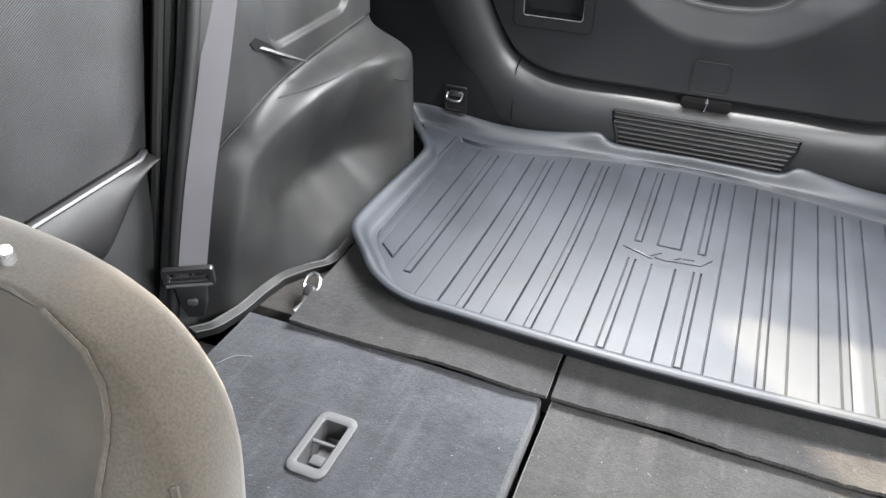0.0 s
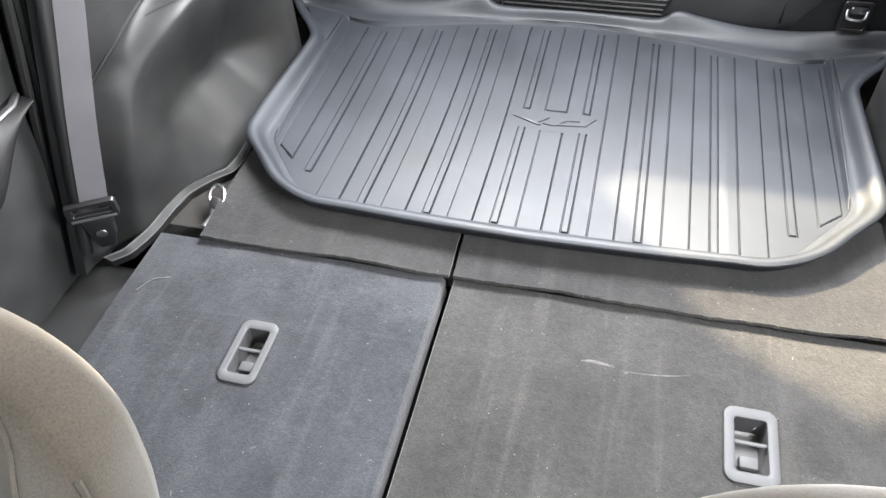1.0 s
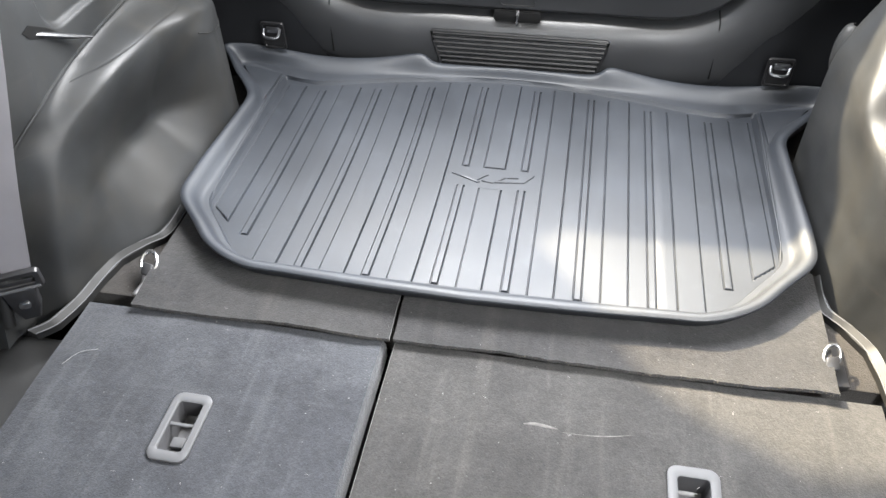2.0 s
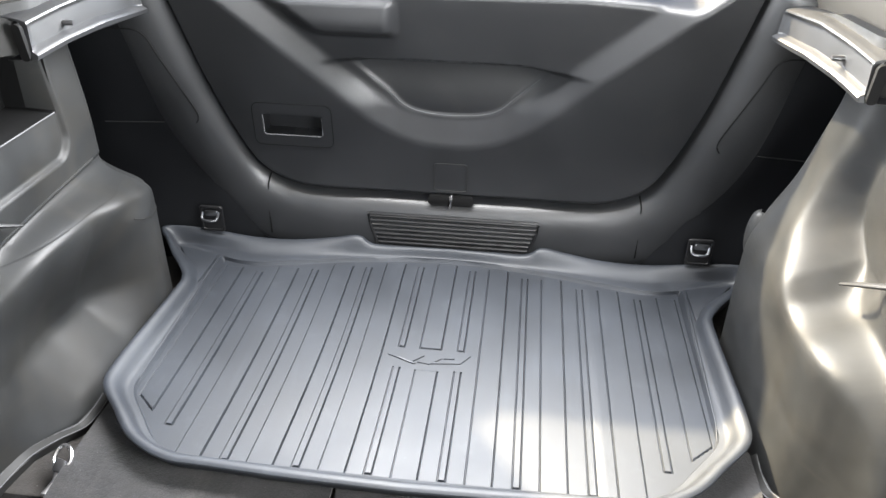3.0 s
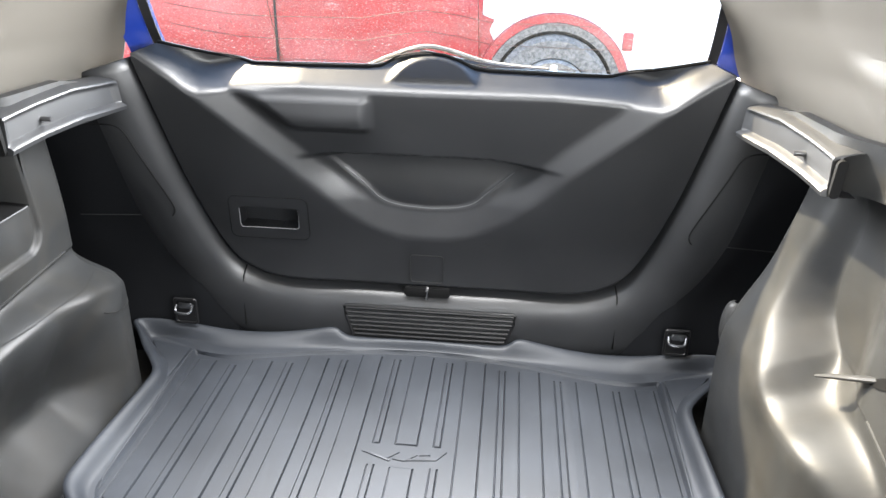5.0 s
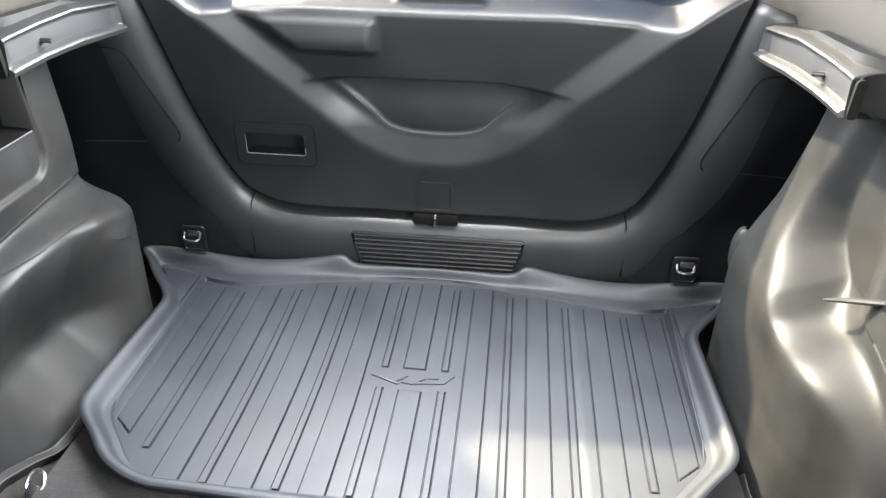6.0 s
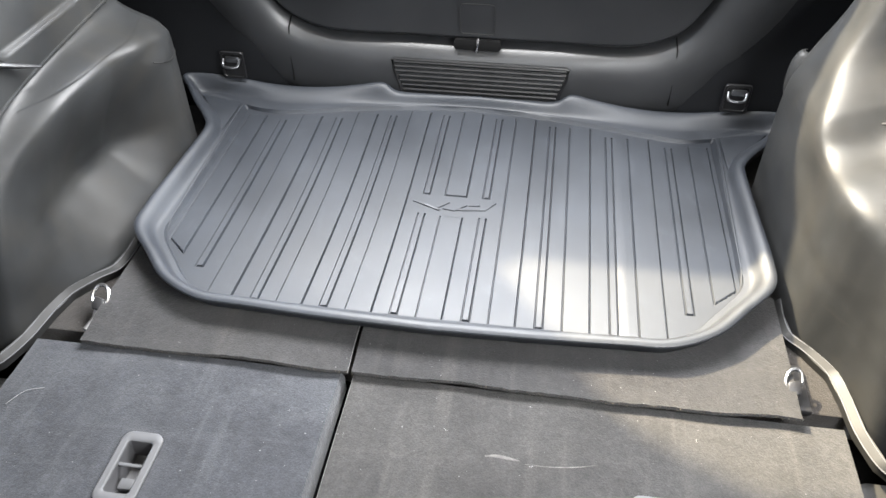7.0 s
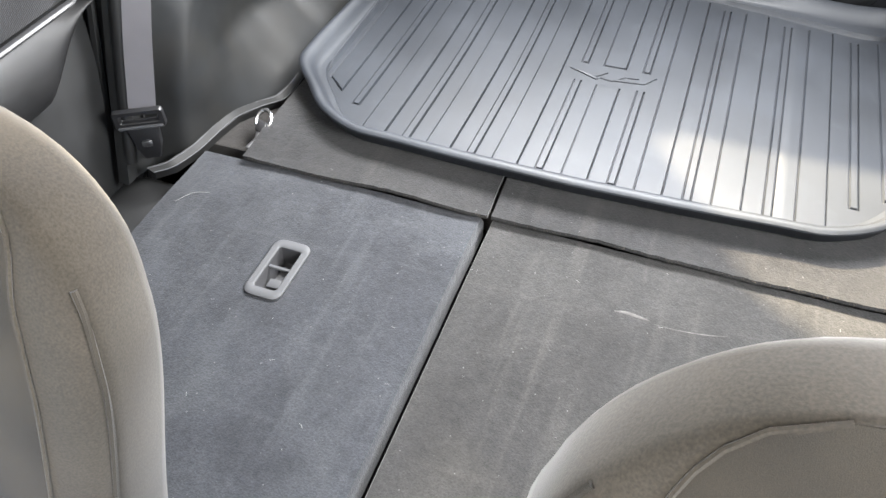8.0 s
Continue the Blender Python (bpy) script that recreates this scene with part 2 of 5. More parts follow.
M_RED = glare_dust_paint()
M_TYRE = material("tyre", (0.120, 0.108, 0.098), 0.9, var=0.6, scale=45, bump=0.2)
# White that paints overexposed glare on the red car's fender.
M_GLARE = material("glare_white", (0.72, 0.70, 0.66), 0.6, var=0.1, scale=3, bump=0.0, spec=0.3)
M_SPOKE = material("alloy_spoke", (0.45, 0.45, 0.45), 0.4, metal=0.4, var=0.1, bump=0.0)
M_RIM = material("rim", (0.17, 0.155, 0.14), 0.7, metal=0.0, var=0.5, scale=40, bump=0.0)
M_GROUND = material("concrete_ground", (0.50, 0.48, 0.44), 0.9, var=0.15, scale=0.6, grain=60, bump=0.2, dist=0.01)
M_LINT = material("lint", (0.16, 0.16, 0.16), 0.9, var=0.05, bump=0.0)
M_SMEAR = material("chalky_smear", (0.066, 0.064, 0.062), 0.95, var=0.4, scale=90, bump=0.0, spec=0.1)
M_WIRE = material("heater_wire", (0.05, 0.03, 0.02), 0.5, var=0.05, bump=0.0)


def glass_material():
    m = bpy.data.materials.new("dusty_glass")
    m.use_nodes = True
    nt = m.node_tree
    n, l = nt.nodes, nt.links
    b = n["Principled BSDF"]
    b.inputs["Base Color"].default_value = (0.55, 0.53, 0.50, 1)
    b.inputs["Roughness"].default_value = 0.8
    clear = n.new("ShaderNodeBsdfTransparent")
    clear.inputs[0].default_value = (0.90, 0.91, 0.905, 1)
    gloss = n.new("ShaderNodeBsdfGlossy")
    gloss.inputs["Roughness"].default_value = 0.03
    co = n.new("ShaderNodeTexCoord")
    specks = n.new("ShaderNodeTexNoise")
    specks.inputs["Scale"].default_value, specks.inputs["Detail"].default_value = 260, 4
    l.new(co.outputs["Object"], specks.inputs["Vector"])
    mr = n.new("ShaderNodeMapRange")
    mr.inputs["From Min"].default_value, mr.inputs["From Max"].default_value = 0.58, 0.72
    mr.inputs["To Min"].default_value, mr.inputs["To Max"].default_value = 0.01, 0.35
    l.new(specks.outputs["Fac"], mr.inputs["Value"])
    a = n.new("ShaderNodeMixShader")
    a.inputs[0].default_value = 0.05
    l.new(clear.outputs[0], a.inputs[1])
    l.new(gloss.outputs[0], a.inputs[2])
    c = n.new("ShaderNodeMixShader")
    l.new(mr.outputs[0], c.inputs[0])
    l.new(a.outputs[0], c.inputs[1])
    l.new(b.outputs[0], c.inputs[2])
    l.new(c.outputs[0], n["Material Output"].inputs["Surface"])
    return m


M_GLASS = glass_material()


def tinted_glass():
    m = bpy.data.materials.new("tinted_glass")
    m.use_nodes = True
    n, l = m.node_tree.nodes, m.node_tree.links
    clear = n.new("ShaderNodeBsdfTransparent")
    clear.inputs[0].default_value = (0.30, 0.31, 0.31, 1)
    gloss = n.new("ShaderNodeBsdfGlossy")
    gloss.inputs["Roughness"].default_value = 0.02
    mix = n.new("ShaderNodeMixShader")
    mix.inputs[0].default_value = 0.05
    l.new(clear.outputs[0], mix.inputs[1])
    l.new(gloss.outputs[0], mix.inputs[2])
    l.new(mix.outputs[0], n["Material Output"].inputs["Surface"])
    return m


M_TINT = tinted_glass()


# ---- mesh helpers ----
def part(name, bm, mat, parent=None, label="", smooth=True):
    """Links a bmesh as one mesh object under a thing or a part."""
    me = bpy.data.meshes.new(name)
    bmesh.ops.recalc_face_normals(bm, faces=bm.faces)
    bm.to_mesh(me)
    bm.free()
    me.materials.append(mat)
    if smooth:
        me.shade_smooth()
        me.set_sharp_from_angle(angle=radians(38))
    ob = new(name, me)
    if parent is not None:
        ob.parent = parent
    if label:
        ob["label"] = label
    return ob


def thing(name, label, category, group="", kind=""):
    return tagged(new(name), label, category, group, kind)


def lerp_table(table, x):
    return float(np.interp(x, [a for a, _ in table], [b for _, b in table]))


def smooth01(a, b, x):
    t = min(1.0, max(0.0, (x - a) / (b - a)))
    return t * t * (3 - 2 * t)


def ramp(a, b, x, soft=0.25):
    """Straight slope from 0 to 1 with its two ends eased."""
    t = (x - a) / (b - a)
    if t <= -soft or t >= 1 + soft:
        return 0.0 if t < 0.5 else 1.0
    if t < soft:
        return (t + soft) ** 2 / (4 * soft)
    if t > 1 - soft:
        return 1 - (1 + soft - t) ** 2 / (4 * soft)
    return t


def sheet(us, vs, fn, back):
    """A closed panel: the surface fn(u, v) with a second skin set off by the vector back."""
    bm = bmesh.new()
    back = Vector(back)
    front = [[Vector(fn(u, v)) for v in vs] for u in us]
    F = [[bm.verts.new(p) for p in row] for row in front]
    B = [[bm.verts.new(p + back) for p in row] for row in front]
    nu, nv = len(us), len(vs)
    for i in range(nu - 1):
        for j in range(nv - 1):
            bm.faces.new((F[i][j], F[i + 1][j], F[i + 1][j + 1], F[i][j + 1]))
            bm.faces.new((B[i][j], B[i][j + 1], B[i + 1][j + 1], B[i + 1][j]))
    for i in range(nu - 1):
        bm.faces.new((F[i][0], B[i][0], B[i + 1][0], F[i + 1][0]))
        bm.faces.new((F[i][-1], F[i + 1][-1], B[i + 1][-1], B[i][-1]))
    for j in range(nv - 1):
        bm.faces.new((F[0][j], F[0][j + 1], B[0][j + 1], B[0][j]))
        bm.faces.new((F[-1][j], B[-1][j], B[-1][j + 1], F[-1][j + 1]))
    return bm


def box(x0, x1, y0, y1, z0, z1, r=0.0, seg=2):
    bm = bmesh.new()
    bmesh.ops.create_cube(bm, size=1)
    for v in bm.verts:
        v.co = Vector(((x0 + x1) / 2 + v.co.x * (x1 - x0), (y0 + y1) / 2 + v.co.y * (y1 - y0), (z0 + z1) / 2 + v.co.z * (z1 - z0)))
    if r:
        bmesh.ops.bevel(bm, geom=list(bm.edges), offset=r, segments=seg, affect="EDGES", profile=0.5)
    return bm


def prism(outline, place, depth, r=0.0, seg=2):
    """A plate from a 2D outline; place(a, b, c) puts outline point (a, b) at depth c."""
    bm = bmesh.new()
    lo = [bm.verts.new(place(a, b, 0)) for a, b in outline]
    hi = [bm.verts.new(place(a, b, depth)) for a, b in outline]
    n = len(outline)
    bm.faces.new(lo)
    top = bm.faces.new(hi)
    for i in range(n):
        bm.faces.new((lo[i], lo[(i + 1) % n], hi[(i + 1) % n], hi[i]))
    if r:
        bmesh.ops.bevel(bm, geom=list(top.edges), offset=r, segments=seg, affect="EDGES", profile=0.5)
    return bm


def rounded(w, h, r, n=5, cx=0.0, cy=0.0):
    pts = []
    for sx, sy, a0 in ((1, 1, 0), (-1, 1, 90), (-1, -1, 180), (1, -1, 270)):
        for k in range(n + 1):
            a = radians(a0 + 90 * k / n)
            pts.append((cx + sx * (w / 2 - r) + r * math.cos(a), cy + sy * (h / 2 - r) + r * math.sin(a)))
    return pts


def ring(outer, inner, place, depth):
    """A frame between two outlines of equal count, with its edge eased."""
    bm = bmesh.new()
    n = len(outer)
    mid_o = [((a[0] * 0.85 + b[0] * 0.15), (a[1] * 0.85 + b[1] * 0.15)) for a, b in zip(outer, inner)]
    mid_i = [((a[0] * 0.15 + b[0] * 0.85), (a[1] * 0.15 + b[1] * 0.85)) for a, b in zip(outer, inner)]
    loops = [[bm.verts.new(place(a, b, c)) for a, b in pts] for pts, c in
             ((outer, 0), (outer, depth * 0.7), (mid_o, depth), (mid_i, depth), (inner, depth * 0.7), (inner, -depth * 0.2))]
    for A, B in zip(loops, loops[1:] + loops[:1]):
        for i in range(n):
            bm.faces.new((A[i], A[(i + 1) % n], B[(i + 1) % n], B[i]))
    return bm


def tube(points, radius, sides=8, flat=1.0, up=(0, 0, 1)):
    """A bar along a line of points, of one radius or one for each point; flat squeezes it along its second axis."""
    bm = bmesh.new()
    pts = [Vector(p) for p in points]
    rings = []
    for i, p in enumerate(pts):
        d = (pts[min(i + 1, len(pts) - 1)] - pts[max(i - 1, 0)]).normalized()
        a = d.cross(Vector(up))
        a = a.normalized() if a.length > 1e-4 else d.cross(Vector((1, 0, 0))).normalized()
        b = d.cross(a)
        r = radius[i] if isinstance(radius, (list, tuple)) else radius
        rings.append([bm.verts.new(p + r * (math.cos(2 * math.pi * k / sides) * a + flat * math.sin(2 * math.pi * k / sides) * b)) for k in range(sides)])
    for A, B in zip(rings, rings[1:]):
        for k in range(sides):
            bm.faces.new((A[k], A[(k + 1) % sides], B[(k + 1) % sides], B[k]))
    bm.faces.new(rings[0])
    bm.faces.new(rings[-1][::-1])
    return bm


def spline(ctrl, n):
    """A smooth line through control points (Catmull-Rom), n steps a span."""
    c = [Vector(p) for p in ctrl]
    c = [2 * c[0] - c[1]] + c + [2 * c[-1] - c[-2]]
    out = []
    for i in range(1, len(c) - 2):
        p0, p1, p2, p3 = c[i - 1:i + 3]
        for k in range(n):
            t = k / n
            out.append(0.5 * ((2 * p1) + (p2 - p0) * t + (2 * p0 - 5 * p1 + 4 * p2 - p3) * t * t + (3 * p1 - p0 - 3 * p2 + p3) * t ** 3))
    out.append(c[-2])
    return out


def lathe_y(profile, sides=40, y=0.0, cx=0.0, cz=0.0):
    """Turns (radius, depth) round an axis along y."""
    bm = bmesh.new()
    loops = [[bm.verts.new((cx + r * math.cos(2 * math.pi * k / sides), y + d, cz + r * math.sin(2 * math.pi * k / sides))) for k in range(sides)] for r, d in profile]
    for A, B in zip(loops, loops[1:]):
        for k in range(sides):
            bm.faces.new((A[k], A[(k + 1) % sides], B[(k + 1) % sides], B[k]))
    bm.faces.new(loops[0])
    bm.faces.new(loops[-1])
    return bm


def steps(a, b, n):
    return [a + (b - a) * i / n for i in range(n + 1)]


# ---- ground and car shell ----
GROUND_Z = -0.66
ground = part("ground", box(-400, 400, -400, 400, GROUND_Z - 0.3, GROUND_Z), M_GROUND)
tagged(ground, "pale sunlit concrete ground outside the car", "ground", kind="structure")

floor = part("floor", box(-0.79, 0.79, 0.100, 0.90, -0.09, -0.040, 0.004), M_CARGO_CARPET)
tagged(floor, "dark carpeted cargo floor under the mat", "floor", kind="structure")
cabin_floor = part("cabin_floor", box(-0.78, 0.78, -2.2, 0.10, -0.50, -0.42), M_CARGO_CARPET)
tagged(cabin_floor, "dark carpet of the cabin floor", "floor", kind="structure")

# Added panel: keeps the bright ground from showing through the seat gap.
bulkhead = part("bulkhead", box(-0.79, 0.79, 0.102, 0.132, -0.50, -0.092), M_GAP_BLACK)
tagged(bulkhead, "black panel added to close off daylight below the cargo floor edge", "panel", kind="structure")


def roof_point(u, v):
    # u across, v from windscreen top to the tailgate
    x = u * lerp_table([(-1.25, 0.60), (-0.2, 0.62), (0.52, 0.50)], v)
    z = lerp_table([(-1.25, 0.90), (-0.6, 0.985), (0.1, 0.995), (0.57, 1.005)], v) - 0.03 * abs(u) ** 4
    return (x, v, z)


ceiling = part("ceiling", sheet(steps(-1, 1, 20), steps(-1.25, 0.57, 26), roof_point, (0, 0, 0.05)), M_HEADLINER)
tagged(ceiling, "pale grey fabric headliner", "ceiling", kind="structure")

roof = part("roof", sheet(steps(-1, 1, 16), steps(-1.30, 0.57, 20), lambda u, v: (u * lerp_table([(-1.3, 0.62), (0.0, 0.64), (0.60, 0.56)], v), v, 1.075 - 0.03 * u * u), (0, 0, 0.015)), M_BLUE)
tagged(roof, "blue painted roof of the car", "roof", kind="structure")

for s, side in ((-1, "left"), (1, "right")):
    # outer body side below the windows, with the rear door and the quarter
    # Unseen shell, black instead of blue so no blue light bounces inside.
    side_wall = part("wall_" + side, sheet(steps(-2.1, 0.95, 10), steps(-0.52, 0.40, 6), lambda y, z: (s * 0.80, y, z), (s * 0.05, 0, 0)), M_SEAL)
    tagged(side_wall, "unseen inner body side of the car, black against blue bounce light", "car body", kind="structure")
    ff = lambda t: -0.06 + 0.34 * smooth01(0.40, 0.52, t)
    flank = part("wall_" + side + "_upper", sheet(steps(0, 1, 8), steps(0, 1, 20), lambda u, t: (s * (0.82 - 0.20 * t), ff(t) + (0.92 - 0.30 * t - ff(t)) * u, 0.38 + 0.62 * t), (s * 0.03, 0, 0.02)), M_SEAL)
    tagged(flank, "unseen rear quarter of the car body, black against blue bounce light", "car body", kind="structure")
    rail = part("roof_rail", sheet(steps(-1.3, 0.55, 12), steps(0, 1, 4), lambda y, t: (s * (0.70 - 0.10 * t), y, 0.84 + 0.10 * t), (s * 0.04, 0, 0.02)), M_PILLAR)
    tagged(rail, "pale trim along the roof edge", "trim", kind="structure")
    post = part("centre_pillar", sheet(steps(-0.62, -0.50, 3), steps(0.36, 0.90, 6), lambda y, z: (s * (0.76 - 0.10 * smooth01(0.4, 0.9, z)), y - 0.1 * (z - 0.4), z), (s * 0.04, 0, 0)), M_PILLAR)
    tagged(post, "pale centre pillar beside the front seat", "pillar", kind="structure")

dash = part("dashboard", box(-0.74, 0.74, -1.75, -1.35, -0.45, 0.30, 0.06, 3), M_TRIM)
windscreen = part("windscreen", sheet(steps(-0.72, 0.72, 6), steps(0, 1, 4), lambda x, t: (x, -1.62 + 0.40 * t, 0.28 + 0.66 * t), (0, -0.005, 0.003)), M_TINT)
tagged(windscreen, "tinted glass windscreen of the car", "window", kind="structure")
tagged(dash, "dark plastic dashboard", "dashboard", kind="structure")


# ---- rear sill, rear pillars and corner walls ----
GATE_LOW = [(0.0, 0.143), (0.15, 0.144), (0.28, 0.147), (0.325, 0.152), (0.365, 0.165), (0.405, 0.191), (0.445, 0.251), (0.495, 0.360), (0.537, 0.482), (0.577, 0.608)]
edge_half = spline([(x, 0, z) for x, z in GATE_LOW], 6)
edge_path = [Vector((-p.x, 0, p.z)) for p in edge_half[:0:-1]] + edge_half
FRAME_PROFILE = [(-0.004, 0.890), (0.004, 0.850), (0.008, 0.828), (0.014, 0.812), (0.024, 0.800), (0.038, 0.793), (0.055, 0.789), (0.072, 0.788), (0.092, 0.789), (0.118, 0.792), (0.142, 0.796), (0.165, 0.800)]
bm = bmesh.new()
loops = []
for i, p in enumerate(edge_path):
    d = (edge_path[min(i + 1, len(edge_path) - 1)] - edge_path[max(i - 1, 0)]).normalized()
    nrm = Vector((d.z, 0, -d.x))
    loops.append([bm.verts.new((p.x + nrm.x * o, y + 0.018 * smooth01(0.50, 0.34, abs(p.x)) + 0.030 * smooth01(0.10, 0.165, o) * smooth01(0.36, 0.46, abs(p.x)), p.z + nrm.z * o)) for o, y in FRAME_PROFILE])
for A, B in zip(loops, loops[1:]):
    for k in range(len(FRAME_PROFILE) - 1):
        bm.faces.new((A[k], B[k], B[k + 1], A[k + 1]))


def lean_in(p):
    """The rear end of the car leans and narrows towards the roof."""
    k = 1 - 0.083 * ramp(0.21, 0.60, p.z, 0.2)
    return Vector((p.x * k, -0.60 + (p.y + 0.60) * k, 0.89 + (p.z - 0.89) * k))


rear_frame = thing("rear_opening_trim", "dark plastic trim round the tailgate opening, with a rounded edge", "trim", kind="structure")
frame_part = part("surround", bm, M_SURROUND, rear_frame)
mod = frame_part.modifiers.new("thick", "SOLIDIFY")
mod.thickness, mod.offset = 0.004, -1


def lid_depth(x, z):
    """Depth of the opening trim at a point beside the tailgate."""
    o = min(math.hypot(x - p.x, z - p.z) for p in edge_half)
    return lerp_table(FRAME_PROFILE, o) + 0.018 * smooth01(0.50, 0.34, x - 0.8 * o) + 0.030 * smooth01(0.10, 0.165, o) if o < 0.165 else 1.0


def corner_point(s):
    def fn(u, z):
        x0 = lerp_table([(-0.04, 0.36), (0.10, 0.40)] + [(p.z - 0.03, p.x + 0.055) for p in edge_half if p.z > 0.16], z)
        x = x0 + (0.79 - x0) * u
        return (s * x, 0.797 + 0.016 * smooth01(0.50, 0.40, x) - 0.02 * smooth01(0.55, 0.76, x), z)
    return fn


for s in (-1, 1):
    # joint between sill and pillar pieces
    part("joint", tube([(s * 0.400, 0.803, 0.035), (s * 0.400, 0.802, 0.11), (s * 0.397, 0.808, 0.155), (s * 0.393, 0.824, 0.174)], 0.0016, 6), M_HOLE, rear_frame)
    corner = part("corner_wall", sheet(steps(0, 1, 10), steps(-0.04, 0.555, 24), corner_point(s), (0, 0.02, 0)), M_CORNER_SHADE, rear_frame)
    lid = spline([(0.72, 0, 0.478), (0.645, 0, 0.482), (0.612, 0, 0.480), (0.594, 0, 0.466), (0.577, 0, 0.430), (0.548, 0, 0.372), (0.524, 0, 0.325), (0.519, 0, 0.305), (0.529, 0, 0.292), (0.56, 0, 0.289), (0.72, 0, 0.289)], 4)
    on = [(s * p.x, min(0.797 - 0.02 * smooth01(0.55, 0.76, p.x), lid_depth(p.x, p.z)) - 0.0004, p.z) for p in lid]
    # Lower run painted paler than the wall, as light caught along it.
    part("lid_joint", tube([q for q in on if q[2] < 0.30], 0.0010, 6), M_TRIM, rear_frame, "joint of an access lid")
    part("lid_joint", tube([(q[0], q[1] - 0.0050, q[2]) for q in on if q[2] > 0.292], 0.0015, 6), M_HOLE, rear_frame, "joint of an access lid")
part("seal", tube([(p.x * 1.0, 0.862, p.z - 0.002) for p in edge_path], 0.012, 8, up=(0, 1, 0)), M_SEAL, rear_frame, "black rubber seal round the opening")

grille = thing("sill_grille", "black ribbed plastic vent grille in the rear sill", "grille", kind="structure")


def grille_edge(z):
    return 0.184 - 0.018 * smooth01(0.10, 0.02, z)


part("backing", sheet(steps(-1, 1, 24), steps(0.018, 0.101, 6), lambda u, z: (u * grille_edge(z) + 0.006, 0.8035, z), (0, 0.01, 0)), M_GRILLE, grille)
for k in range(8):
    z = 0.023 + k * 0.0106
    part("slat", tube([(u * (grille_edge(z) - 0.004) + 0.006, 0.8015, z) for u in steps(-1, 1, 10)], 0.0034, 6), M_GRILLE, grille)
part("grille_rim", tube([(0.006 - grille_edge(z), 0.802, z) for z in steps(0.018, 0.100, 4)] +
                        [(0.006 + u * 0.184, 0.802, 0.1022) for u in steps(-0.98, 0.98, 8)] + [(0.006 + grille_edge(z), 0.802, z) for z in steps(0.100, 0.018, 4)], 0.0035, 6), M_GRILLE, grille)

# tie-down hooks in square pockets
for s in (-1, 1):
    hook = thing("tie_down_hook", "chrome tie-down hook in a black pocket in the rear corner", "hook", "tie-down hooks")
    pl = lambda a, b, c: (s * 0.524 + a, 0.782 - c, 0.074 + b)
    part("pocket", ring(rounded(0.052, 0.062, 0.006), rounded(0.042, 0.050, 0.005), pl, 0.005), M_GRILLE, hook)
    part("pocket_base", prism(rounded(0.044, 0.052, 0.005), pl, 0.003), M_GRILLE, hook)
    part("bar", tube(spline([pl(-0.018, 0.016, 0.006), pl(-0.017, 0.004, 0.016), pl(0.0, 0.002, 0.020), pl(0.014, 0.004, 0.016), pl(0.018, 0.018, 0.006)], 5), 0.0030, 8), M_DULL, hook)
    part("tab", prism(rounded(0.030, 0.012, 0.003), lambda a, b, c: pl(a + 0.002, b + 0.016, c + 0.006), 0.004, 0.001), M_DULL, hook)

latch = thing("latch_striker", "steel latch striker in a sill cutout, its shade painted black", "latch")
# Flat plate, no recess: near black paints the cutout's shade.
part("cutout", prism(rounded(0.096, 0.021, 0.005, cy=0.140), lambda a, b, c: (a, 0.8185 - c, b), 0.012, 0.003), M_HOLE, latch)
part("striker", tube([(0.001, 0.812, 0.127), (0.001, 0.800, 0.130), (0.001, 0.800, 0.147), (0.001, 0.812, 0.150)], 0.0035, 8), M_CHROME, latch)


# ---- tailgate ----
tailgate = thing("tailgate", "closed blue tailgate with dark plastic inner trim and dusty rear window", "tailgate")
V_LINE = [(p.x, p.z) for p in spline([(0, 0, 0.256), (0.05, 0, 0.258), (0.10, 0, 0.271), (0.135, 0, 0.287), (0.175, 0, 0.312), (0.272, 0, 0.393), (0.378, 0, 0.475), (0.472, 0, 0.546), (0.55, 0, 0.600), (0.60, 0, 0.632)], 4)]
P_LINE = [(p.x, p.z) for p in spline([(0, 0, 0.317), (0.055, 0, 0.321), (0.095, 0, 0.333), (0.128, 0, 0.360), (0.172, 0, 0.394), (0.22, 0, 0.436), (0.3, 0, 0.50)], 4)]
TOP_LINE = [(0, 0.619), (0.035, 0.616), (0.065, 0.607), (0.092, 0.593), (0.12, 0.590), (0.36, 0.588), (0.44, 0.604), (0.535, 0.630), (0.577, 0.614)]
LEDGE = [(0, 0.556), (0.25, 0.558), (0.36, 0.552), (0.45, 0.543), (0.52, 0.560), (0.60, 0.610)]


